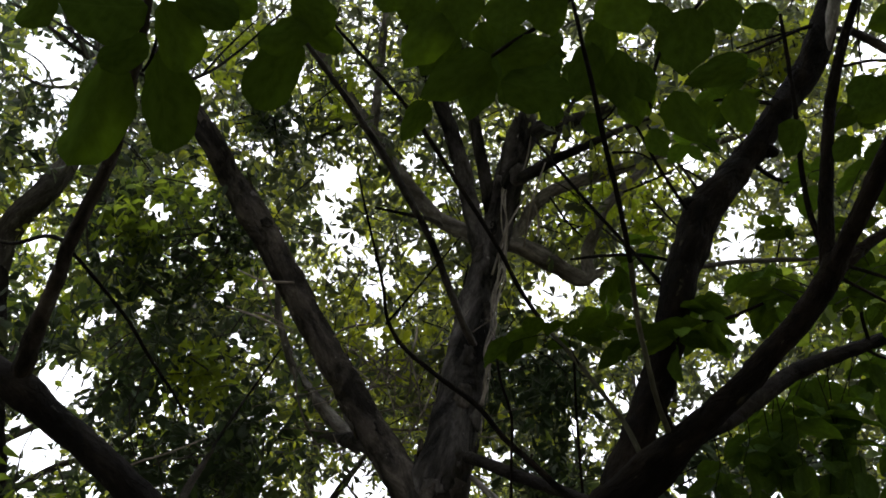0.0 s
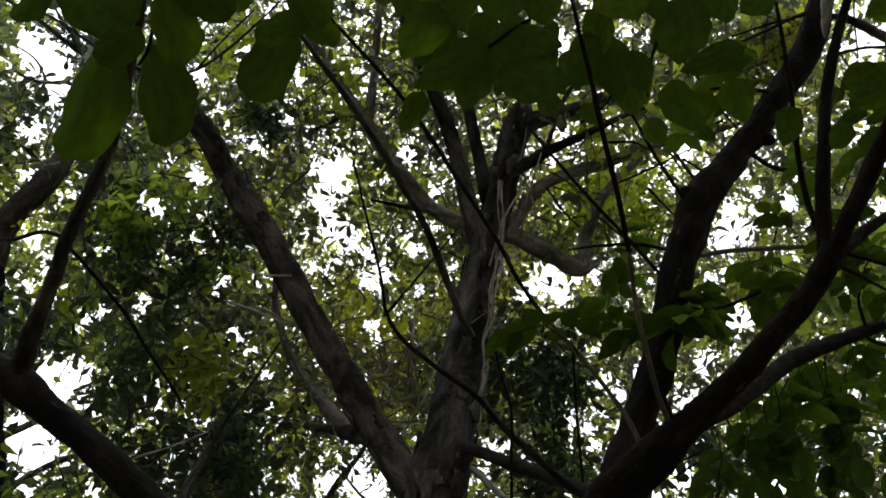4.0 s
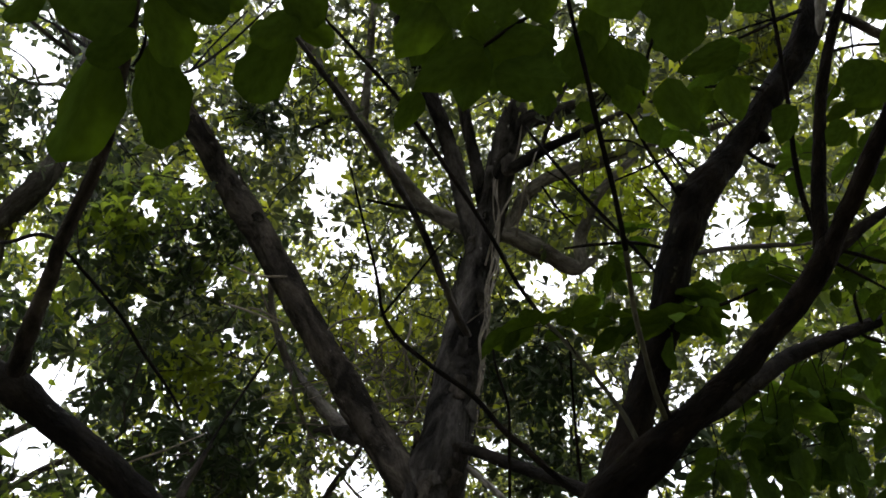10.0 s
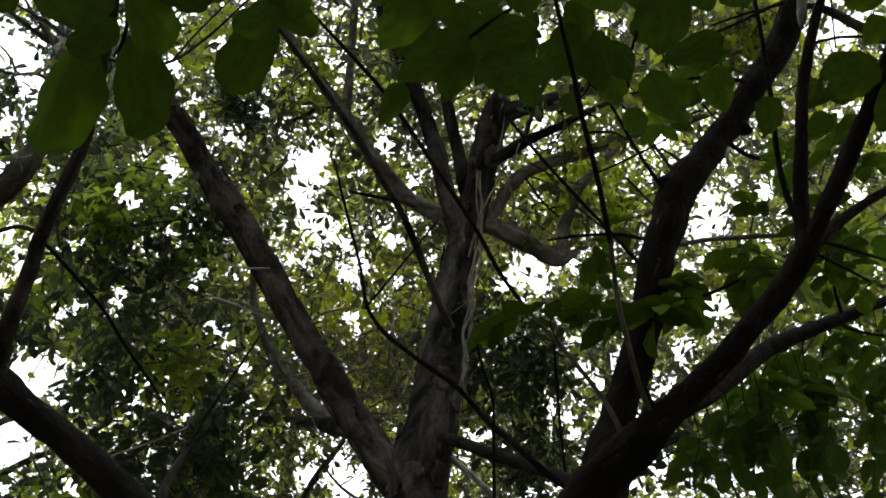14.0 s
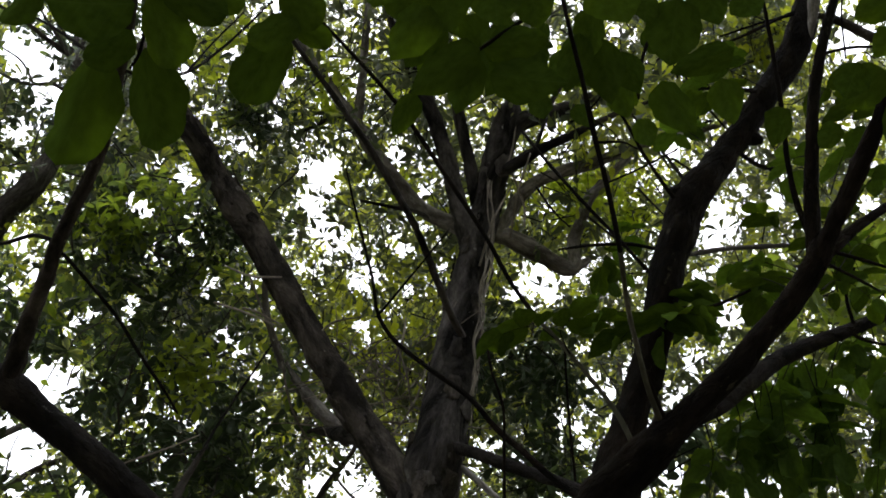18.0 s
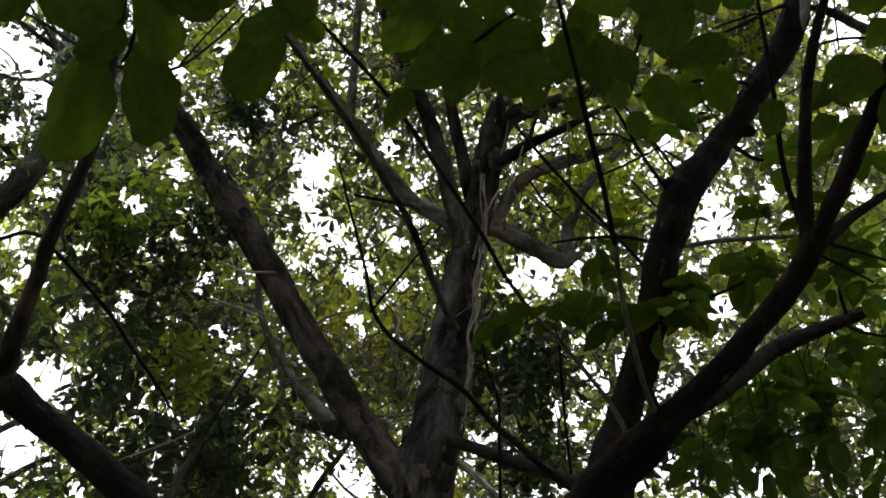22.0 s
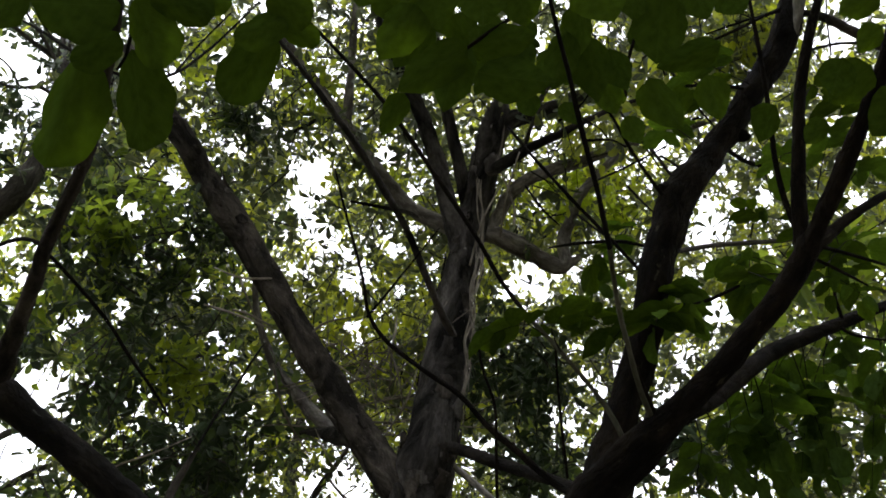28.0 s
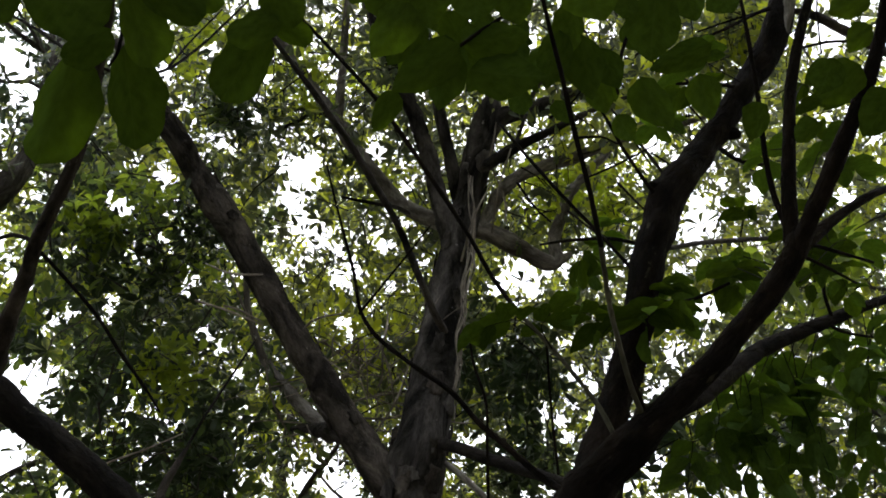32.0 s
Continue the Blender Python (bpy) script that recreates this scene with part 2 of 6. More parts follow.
def tube(points, steps=5, sides=10, rough=0.08, seed=0.0):
    """Vertices and faces of a knobbly tapering limb."""
    line = glide(points, steps)
    verts, faces, run = [], [], []
    gone = 0.0
    up = Vector((0.3, 0.9, 0.2))
    pitch = 0.55 / float(np.median([q[3] for q in line])) + 1.5
    for i, q in enumerate(line):
        a, b = line[max(i - 1, 0)], line[min(i + 1, len(line) - 1)]
        way = Vector((b - a)[:3]).normalized()
        u = way.cross(up).normalized()
        v = way.cross(u).normalized()
        up = u.cross(way)
        c, r = Vector(q[:3]), max(q[3], 0.0006)
        gone += float(np.linalg.norm((q - line[max(i - 1, 0)])[:3]))
        for k in range(sides):
            an = 2 * math.pi * k / sides
            d = u * math.cos(an) + v * math.sin(an)
            at = c + d * r
            lump = noise.noise(at * pitch + Vector((seed, 0, 0))) + 0.7 * noise.noise(c * pitch * 0.8 + Vector((0, seed, 0))) + 0.4 * noise.noise(at * pitch * 3)
            verts.append(c + d * r * (1 + rough * lump))
            run += [r * math.cos(an) + seed, r * math.sin(an), gone]
    for i in range(len(line) - 1):
        for k in range(sides):
            k2 = (k + 1) % sides
            faces.append((i * sides + k, i * sides + k2, (i + 1) * sides + k2, (i + 1) * sides + k))
    n = len(line)
    verts += [Vector(line[0][:3]), Vector(line[-1][:3])]
    run += [seed, 0, 0, seed, 0, gone]
    for k in range(sides):
        k2 = (k + 1) % sides
        faces.append((n * sides, k2, k))
        faces.append((n * sides + 1, (n - 1) * sides + k, (n - 1) * sides + k2))
    return verts, faces, run


def tube_mesh(name, points, mat, *how):
    v, f, run = tube(points, *how)
    me = mesh_of(name, v, f, mat)
    me.attributes.new("along", "FLOAT_VECTOR", "POINT").data.foreach_set("vector", run)
    return me


def bark_flakes(tree, points, first, last, count, seed, mats):
    """Loose plates of bark that stand a little off the limb, each with a ragged outline."""
    rng = random.Random(seed)
    line = glide(points, 12)
    for i in range(count):
        k = int((first + (last - first) * rng.random()) * (len(line) - 3)) + 1
        r = line[k][3]
        way = Vector((line[k + 1] - line[k - 1])[:3]).normalized()
        c = Vector(line[k][:3])
        u = way.cross(Vector((0.3, 0.9, 0.2))).normalized()
        v = way.cross(u).normalized()
        mid, half, ln = rng.uniform(0, 6.28), rng.uniform(0.15, 0.45), rng.uniform(0.05, 0.17)
        verts, faces, rows, cols, run = [], [], 6, 5, []
        for a in range(rows + 1):
            s = a / rows
            edge = (0.45 + 0.55 * math.sin(math.pi * min(max(s, 0.06), 0.94))) * rng.uniform(0.75, 1.15)
            drift = rng.uniform(-0.07, 0.07)
            for e in range(cols):
                an = mid + drift + half * edge * (2 * e / (cols - 1) - 1)
                lift = 1.075 + 0.03 * abs(2 * e / (cols - 1) - 1) * rng.random() + 0.05 * s * s * (i % 2)
                at = c + way * (ln * (s - 0.5) + rng.uniform(-0.006, 0.006)) + (u * math.cos(an) + v * math.sin(an)) * r * lift
                verts.append(at)
                run += [seed + i + r * math.cos(an), r * math.sin(an), ln * s]
        inner = [c + (p - c) * 0.93 for p in verts]
        n = len(verts)
        for a in range(rows):
            for e in range(cols - 1):
                q = a * cols + e
                faces.append((q, q + 1, q + 1 + cols, q + cols))
        rim = list(range(cols)) + [cols * a + cols - 1 for a in range(1, rows + 1)] + list(range(n - 2, n - cols - 1, -1)) + [cols * a for a in range(rows - 1, 0, -1)]
        for a in range(len(rim)):
            p, q = rim[a], rim[(a + 1) % len(rim)]
            faces.append((q, p, n + p, n + q))
        me = mesh_of("bark_flake", verts + inner, faces, mats[i % len(mats)])
        me.attributes.new("along", "FLOAT_VECTOR", "POINT").data.foreach_set("vector", run + run)
        under(new("bark_flake", me), tree)


BARK = {}
limb_count = [0]


def limb(name, tree, points, label="", mat=None):
    limb_count[0] += 1
    sides, rough = {"trunk": (28, 0.12), "bough": (26, 0.16), "branch": (12, 0.13), "twig": (8, 0.12), "vine": (6, 0.55)}[name]
    me = tube_mesh(name, points, mat or BARK[tree.name], 7 if name in ("trunk", "bough") else 5, sides, rough, limb_count[0] * 3.7)
    return under(new(name, me), tree, label)


def leaf_arrays(bases, ways, tops, lengths, widths, curls, plain=False):
    """Many folded leaves as flat arrays of vertices and faces."""
    n = len(bases)
    side = np.cross(ways, tops)
    side /= np.linalg.norm(side, axis=1)[:, None] + 1e-9
    nor = np.cross(side, ways)
    shape = ((0.34, 0.3), (0.76, 0.48)) if plain else ((0.28, 0.18), (0.6, 0.44), (0.87, 0.44))
    rows = [(0.0, 0.0, 0.0)]
    for a, s in shape:
        rows += [(a, -s, 0.2 * s), (a, 0.0, 0.0), (a, s, 0.2 * s)]
    rows.append((1.0, 0.0, 0.0))
    v = np.empty((n, len(rows), 3))
    for i, (a, s, h) in enumerate(rows):
        v[:, i] = (bases + ways * (lengths * a)[:, None] + side * (widths * s)[:, None]
                   + nor * (widths * h - lengths * curls * a * a)[:, None])
    last = len(rows) - 1
    quad = [(q, q + 3, q + 4, q + 1) for k in range(len(shape) - 1) for q in (3 * k + 1, 3 * k + 2)]
    tri = [(0, 1, 2), (0, 2, 3), (last - 3, last, last - 2), (last - 2, last, last - 1)]
    off = np.arange(n)[:, None, None] * len(rows)
    faces = (np.array(quad)[None] + off).reshape(-1, 4).tolist() + (np.array(tri)[None] + off).reshape(-1, 3).tolist()
    return v.reshape(-1, 3), faces


def unit(a):
    return a / (np.linalg.norm(a, axis=1)[:, None] + 1e-9)


def sprays(rng, ends, outs, per, length, droop=0.15):
    """Rosettes of leaves round twig ends, as the arrays that leaf_arrays takes."""
    n = len(ends)
    k = np.repeat(np.arange(n), per)
    m = len(k)
    out = outs[k]
    u = unit(np.cross(out, np.array([0.31, 0.22, 0.92])))
    w = np.cross(out, u)
    an = np.tile(np.arange(per) * 2 * math.pi / per, n) + 0.45 * rng.normal(size=m) + np.repeat(6.28 * rng.random(n), per)
    rnd = rng.normal(size=(m, 3))
    ways = unit(u * np.cos(an)[:, None] + w * np.sin(an)[:, None] + out * rng.uniform(-0.1, 0.7, m)[:, None] + 0.2 * rnd + np.array([0, 0, -droop]))
    bases = ends[k] - out * (rng.random(m) ** 2 * 0.12)[:, None] + ways * 0.012
    tops = unit(out * 0.8 + np.array([0, 0, 0.5]) + 0.4 * rng.normal(size=(m, 3)))
    ln = length * (0.62 + 0.55 * rng.random(m))
    return bases, ways, tops, ln, ln * (0.36 + 0.12 * rng.random(m)), 0.05 + 0.3 * rng.random(m)


def twig_mesh(rng, ends, outs, reach):
    """Fine three-sided twigs that carry the whorls."""
    verts, faces = [], []
    for e, o in zip(ends, outs):
        a = e - o * reach + rng.normal(size=3) * 0.06
        mid = 0.5 * (a + e) + rng.normal(size=3) * 0.03
        u = np.cross(o, (0.3, 0.1, 0.9))
        u /= np.linalg.norm(u) + 1e-9
        w = np.cross(o, u)
        s = len(verts)
        for c, r in ((a, 0.006), (mid, 0.0045), (e, 0.002)):
            for g in range(3):
                verts.append(c + r * (u * math.cos(2.1 * g) + w * math.sin(2.1 * g)))
        for q in (0, 3):
            for g in range(3):
                h = (g + 1) % 3
                faces.append((s + q + g, s + q + h, s + q + 3 + h, s + q + 3 + g))
    return verts, faces


# Sky gaps placed to fit the camera's view, as points along its sight lines.
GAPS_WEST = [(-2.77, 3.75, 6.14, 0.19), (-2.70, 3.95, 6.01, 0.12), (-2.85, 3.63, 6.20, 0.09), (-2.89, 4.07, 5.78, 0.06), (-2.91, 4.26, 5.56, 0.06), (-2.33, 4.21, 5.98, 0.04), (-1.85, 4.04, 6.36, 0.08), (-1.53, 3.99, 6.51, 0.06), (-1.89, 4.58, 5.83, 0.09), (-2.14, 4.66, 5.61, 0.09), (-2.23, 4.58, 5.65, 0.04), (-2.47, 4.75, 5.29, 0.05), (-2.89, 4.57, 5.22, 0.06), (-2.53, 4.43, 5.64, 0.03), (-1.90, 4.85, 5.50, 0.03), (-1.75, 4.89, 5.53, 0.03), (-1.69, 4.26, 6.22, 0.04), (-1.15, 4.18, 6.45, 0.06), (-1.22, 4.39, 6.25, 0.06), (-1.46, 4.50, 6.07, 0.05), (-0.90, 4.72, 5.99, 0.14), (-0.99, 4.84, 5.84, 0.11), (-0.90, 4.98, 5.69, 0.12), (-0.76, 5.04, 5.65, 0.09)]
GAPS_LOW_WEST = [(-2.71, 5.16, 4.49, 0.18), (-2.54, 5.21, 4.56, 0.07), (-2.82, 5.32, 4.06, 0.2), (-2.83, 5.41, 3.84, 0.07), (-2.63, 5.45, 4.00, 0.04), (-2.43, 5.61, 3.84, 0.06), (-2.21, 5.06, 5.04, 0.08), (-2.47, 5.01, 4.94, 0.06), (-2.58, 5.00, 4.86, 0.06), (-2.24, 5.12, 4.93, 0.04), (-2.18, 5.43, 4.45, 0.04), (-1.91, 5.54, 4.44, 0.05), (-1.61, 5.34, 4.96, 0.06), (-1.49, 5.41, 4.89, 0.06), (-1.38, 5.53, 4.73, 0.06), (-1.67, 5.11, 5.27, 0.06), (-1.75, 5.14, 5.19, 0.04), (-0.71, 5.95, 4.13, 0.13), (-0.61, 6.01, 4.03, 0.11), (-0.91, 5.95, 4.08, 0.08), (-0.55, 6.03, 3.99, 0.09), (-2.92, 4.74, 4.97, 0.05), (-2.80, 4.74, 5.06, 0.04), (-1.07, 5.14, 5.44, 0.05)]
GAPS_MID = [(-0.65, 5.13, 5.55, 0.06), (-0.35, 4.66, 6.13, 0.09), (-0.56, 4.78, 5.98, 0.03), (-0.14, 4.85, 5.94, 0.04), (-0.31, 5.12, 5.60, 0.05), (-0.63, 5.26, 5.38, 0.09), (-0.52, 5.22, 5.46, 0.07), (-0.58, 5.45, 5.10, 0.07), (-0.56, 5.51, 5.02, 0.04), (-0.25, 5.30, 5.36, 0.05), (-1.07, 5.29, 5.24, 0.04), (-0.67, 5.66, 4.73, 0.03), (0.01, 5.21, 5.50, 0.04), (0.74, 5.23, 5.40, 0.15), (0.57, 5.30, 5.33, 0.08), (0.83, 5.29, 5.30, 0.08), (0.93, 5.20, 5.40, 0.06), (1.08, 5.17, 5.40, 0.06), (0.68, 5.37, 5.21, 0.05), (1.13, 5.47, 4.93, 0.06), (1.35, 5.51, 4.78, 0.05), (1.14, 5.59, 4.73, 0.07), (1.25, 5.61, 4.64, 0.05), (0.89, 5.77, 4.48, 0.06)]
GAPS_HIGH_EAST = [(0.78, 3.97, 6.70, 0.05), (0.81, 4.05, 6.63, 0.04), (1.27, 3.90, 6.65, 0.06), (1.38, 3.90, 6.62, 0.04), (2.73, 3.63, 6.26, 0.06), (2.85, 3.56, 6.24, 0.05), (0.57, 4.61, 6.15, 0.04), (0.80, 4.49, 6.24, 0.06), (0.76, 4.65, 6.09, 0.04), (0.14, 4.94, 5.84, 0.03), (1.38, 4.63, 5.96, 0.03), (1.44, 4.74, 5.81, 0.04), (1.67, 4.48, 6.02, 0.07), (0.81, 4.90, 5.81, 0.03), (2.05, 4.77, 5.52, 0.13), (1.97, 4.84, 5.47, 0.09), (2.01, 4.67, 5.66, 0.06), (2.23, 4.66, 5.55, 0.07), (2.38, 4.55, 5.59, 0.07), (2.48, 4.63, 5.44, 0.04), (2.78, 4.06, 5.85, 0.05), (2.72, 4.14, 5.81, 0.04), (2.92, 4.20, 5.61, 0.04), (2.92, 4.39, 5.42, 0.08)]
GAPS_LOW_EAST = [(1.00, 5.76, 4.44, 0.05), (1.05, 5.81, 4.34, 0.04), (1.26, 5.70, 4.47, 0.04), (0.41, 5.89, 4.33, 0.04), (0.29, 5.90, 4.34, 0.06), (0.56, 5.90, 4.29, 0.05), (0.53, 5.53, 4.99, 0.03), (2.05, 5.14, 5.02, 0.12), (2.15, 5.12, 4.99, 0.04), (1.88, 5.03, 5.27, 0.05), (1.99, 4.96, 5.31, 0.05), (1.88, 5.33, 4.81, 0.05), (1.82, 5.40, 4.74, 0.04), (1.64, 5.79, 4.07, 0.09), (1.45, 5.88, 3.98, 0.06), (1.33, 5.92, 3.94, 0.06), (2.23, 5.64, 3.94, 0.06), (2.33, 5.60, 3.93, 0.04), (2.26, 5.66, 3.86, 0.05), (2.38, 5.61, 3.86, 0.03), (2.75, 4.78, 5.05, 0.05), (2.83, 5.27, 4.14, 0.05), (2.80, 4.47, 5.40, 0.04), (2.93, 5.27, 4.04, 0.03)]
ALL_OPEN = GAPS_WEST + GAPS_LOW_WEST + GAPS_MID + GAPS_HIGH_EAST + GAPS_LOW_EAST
CAMERA_EYE = np.array([0, 0, 1.6])


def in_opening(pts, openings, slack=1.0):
    """Which points lie in cones from the camera's eye, cut to fit its view of the sky gaps; slack: one number, or one
    for each point.
    """
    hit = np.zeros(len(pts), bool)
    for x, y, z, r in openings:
        c = np.array([x, y, z]) - CAMERA_EYE
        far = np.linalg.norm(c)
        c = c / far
        p = pts - CAMERA_EYE
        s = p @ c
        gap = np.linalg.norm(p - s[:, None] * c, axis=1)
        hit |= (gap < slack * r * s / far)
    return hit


CROWNS = []
ONE_LEAF = []


def single_leaf(tree, base, way, top, length, width, curl):
    """A canopy leaf as a part of its own; the leaves share four meshes."""
    if not ONE_LEAF:
        for c in (0.06, 0.12, 0.2, 0.28):
            one = [np.array([a]) for a in ((0.0, 0, 0), (0, 1.0, 0), (0, 0, 1.0))]
            v, f = leaf_arrays(*one, np.array([1.0]), np.array([1.0]), np.array([c]))
            ONE_LEAF.append(mesh_of("leaf", v.tolist(), f, leaf_single, smooth=False))
    way, top = Vector(way), Vector(top)
    side = way.cross(top).normalized()
    nor = side.cross(way)
    ob = new("leaf", ONE_LEAF[int(curl * 13) % 4])
    ob.parent = tree
    ob.matrix_parent_inverse = Matrix.Translation(tree.location).inverted()
    ob.matrix_basis = Matrix(((side.x * width, way.x * length, nor.x * length, base[0]), (side.y * width, way.y * length, nor.y * length, base[1]),
                              (side.z * width, way.z * length, nor.z * length, base[2]), (0, 0, 0, 1)))
    return ob


def crown(tree, seed, centre, radii, count, per, length, openings=(), hollow=0.0, label="", mat=None, singles=0, plain=False):
    rng = np.random.default_rng(seed)
    d = unit(rng.normal(size=(count, 3)))
    r = (hollow ** 3 + (1 - hollow ** 3) * rng.random(count)) ** (1 / 3)
    ends = np.array(centre) + d * r[:, None] * np.array(radii)
    # clumped, not even: thin out by a coarse noise
    keep = np.array([noise.noise(Vector(e) * 0.9 + Vector((seed, 0, 0))) + 0.7 * noise.noise(Vector(e) * 2.3) > -0.12 for e in ends])
    keep &= ends[:, 2] > 2.2
    keep &= np.linalg.norm(ends - CAMERA_EYE, axis=1) > 3.6
    # leaves that stand in the camera's line to a gap are dropped
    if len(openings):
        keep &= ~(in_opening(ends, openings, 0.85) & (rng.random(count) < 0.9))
    ends = ends[keep]
    outs = unit(unit(ends - np.array(centre)) * 0.5 + rng.normal(size=ends.shape) * 0.6 + np.array([0, 0, -0.1]))
    laid = sprays(rng, ends, outs, per, length)
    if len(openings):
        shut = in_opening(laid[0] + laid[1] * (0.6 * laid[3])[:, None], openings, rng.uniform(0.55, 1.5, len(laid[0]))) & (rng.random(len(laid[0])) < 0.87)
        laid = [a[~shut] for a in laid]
    if singles:
        near = np.argsort(np.linalg.norm(laid[0] - CAMERA_EYE, axis=1))
        for i in near[:singles]:
            single_leaf(tree, *[a[i] for a in laid])
        laid = [a[near[singles:]] for a in laid]
    v, f = leaf_arrays(*laid, plain)
    ob = under(new("crown", mesh_of("crown", v.tolist(), f, mat or leaf_canopy, smooth=False)), tree, label)
    tagged(ob, kind="stuff")
    CROWNS.append(ob)
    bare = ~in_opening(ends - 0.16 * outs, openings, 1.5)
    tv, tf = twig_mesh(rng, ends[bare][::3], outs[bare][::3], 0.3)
    tagged(under(new("fine_twig", mesh_of("fine_twig", tv, tf, BARK[tree.name])), tree), kind="stuff")
    return ob


# ---- ground ----
gv, gf = [], []
ring = [0, 2, 4, 7, 11, 17, 26, 45, 90, 250, 1200]
for i, rad in enumerate(ring[1:]):
    for k in range(48):
        an = 2 * math.pi * k / 48
        x, y = rad * math.cos(an), rad * math.sin(an)
        gv.append((x, y, 0.10 * noise.noise(Vector((x * 0.35, y * 0.35, 0))) * min(1, 20 / rad) - 0.05))
gv.append((0, 0, -0.03))
for k in range(48):
    gf.append((len(gv) - 1, k, (k + 1) % 48))
for i in range(len(ring) - 2):
    for k in range(48):
        k2 = (k + 1) % 48
        gf.append((i * 48 + k, (i + 1) * 48 + k, (i + 1) * 48 + k2, i * 48 + k2))
tagged(new("ground", mesh_of("ground", gv, gf, soil)), "woodland floor of brown leaf litter and moss", "ground", kind="structure")

# ---- the trees ----
tree_a = tree_base("forked_tree", -0.105, 3.935, "tall grey-barked tree with forking limbs in full leaf")
tree_b = tree_base("leaning_tree", 0.350, 2.564, "low dark tree with two spreading boughs and broad leaves")
tree_c = tree_base("slanting_tree", -0.423, 2.137, "dark smooth-barked tree with a thick slanting bough")
tree_d = tree_base("slender_tree", -2.744, 4.784, "slender brown tree behind the others")
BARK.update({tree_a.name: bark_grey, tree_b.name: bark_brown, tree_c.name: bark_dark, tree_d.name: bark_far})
TRUNK_LINE = [(-0.105, 3.935, -0.150, 0.2087), (-0.105, 3.935, 1.195, 0.1701), (-0.105, 3.935, 2.655, 0.1546), (-0.074, 4.000, 3.140, 0.1505), (-0.025, 3.973, 3.418, 0.1395), (0.033, 4.022, 3.761, 0.1246), (0.087, 4.009, 4.103, 0.1120), (0.137, 4.019, 4.414, 0.1041), (0.194, 3.998, 4.685, 0.1008), (0.255, 3.957, 4.958, 0.0935), (0.318, 3.860, 5.195, 0.0879), (0.385, 3.759, 5.438, 0.0857), (0.425, 3.708, 5.589, 0.0762), (0.441, 3.676, 5.658, 0.0451)]
limb("trunk", tree_a, TRUNK_LINE, label="rough grey-brown bark trunk with pale flakes")
BOUGH_LINE = [(-0.038, 4.020, 3.147, 0.0766), (-0.149, 4.001, 3.219, 0.1020), (-0.277, 4.046, 3.406, 0.0914), (-0.454, 4.078, 3.690, 0.0867), (-0.589, 4.058, 3.910, 0.0828), (-0.718, 4.026, 4.113, 0.0831), (-0.872, 3.972, 4.361, 0.0818), (-1.039, 3.909, 4.637, 0.0822), (-1.187, 3.854, 4.870, 0.0872), (-1.361, 3.789, 5.116, 0.0786), (-1.499, 3.689, 5.328, 0.0725), (-1.626, 3.623, 5.498, 0.0593), (-1.764, 3.563, 5.689, 0.0477), (-1.925, 3.478, 5.969, 0.0379)]
limb("bough", tree_a, BOUGH_LINE, label="long straight leaning limb with smooth grey bark", mat=bark_bough)
limb("bough", tree_a, [(0.179, 3.999, 4.602, 0.0428), (0.135, 3.954, 4.823, 0.0582), (0.083, 3.885, 5.078, 0.0549), (0.021, 3.786, 5.318, 0.0511), (-0.057, 3.695, 5.549, 0.0488), (-0.158, 3.599, 5.785, 0.0433), (-0.251, 3.534, 5.982, 0.0391), (-0.347, 3.420, 6.242, 0.0300), (-0.426, 3.279, 6.535, 0.0192)])
limb("branch", tree_a, [(0.233, 3.972, 4.881, 0.0383), (0.198, 3.877, 5.117, 0.0447), (0.154, 3.786, 5.318, 0.0392), (0.110, 3.705, 5.535, 0.0365), (0.068, 3.621, 5.756, 0.0309), (0.040, 3.511, 6.011, 0.0235), (0.004, 3.374, 6.300, 0.0159)])
limb("bough", tree_a, [(0.381, 3.794, 5.365, 0.0515), (0.482, 3.721, 5.515, 0.0564), (0.646, 3.714, 5.580, 0.0491), (0.812, 3.705, 5.649, 0.0433), (0.998, 3.678, 5.740, 0.0342), (1.231, 3.646, 5.895, 0.0236), (1.506, 3.601, 6.066, 0.0143)])
limb("branch", tree_a, [(0.325, 3.825, 5.154, 0.0326), (0.467, 3.743, 5.203, 0.0384), (0.602, 3.681, 5.253, 0.0323), (0.748, 3.604, 5.271, 0.0262), (0.875, 3.527, 5.288, 0.0216), (1.082, 3.431, 5.330, 0.0143), (1.288, 3.318, 5.312, 0.0085)])
limb("bough", tree_a, [(0.253, 3.993, 4.854, 0.0441), (0.418, 4.055, 4.860, 0.0594), (0.616, 4.174, 4.821, 0.0572), (0.761, 4.250, 4.782, 0.0515), (0.834, 4.259, 4.798, 0.0456), (0.828, 4.213, 4.942, 0.0400), (0.890, 4.179, 5.099, 0.0373), (0.956, 4.143, 5.260, 0.0346), (1.080, 4.115, 5.408, 0.0302), (1.251, 4.099, 5.599, 0.0227), (1.409, 4.045, 5.840, 0.0133)], label="crooked pale limb with a sharp elbow bend", mat=bark_pale)
limb("branch", tree_a, [(0.800, 4.255, 4.785, 0.0400), (0.870, 4.262, 4.815, 0.0340), (0.930, 4.255, 4.850, 0.0180)], label="short broken stub at the elbow", mat=bark_pale)
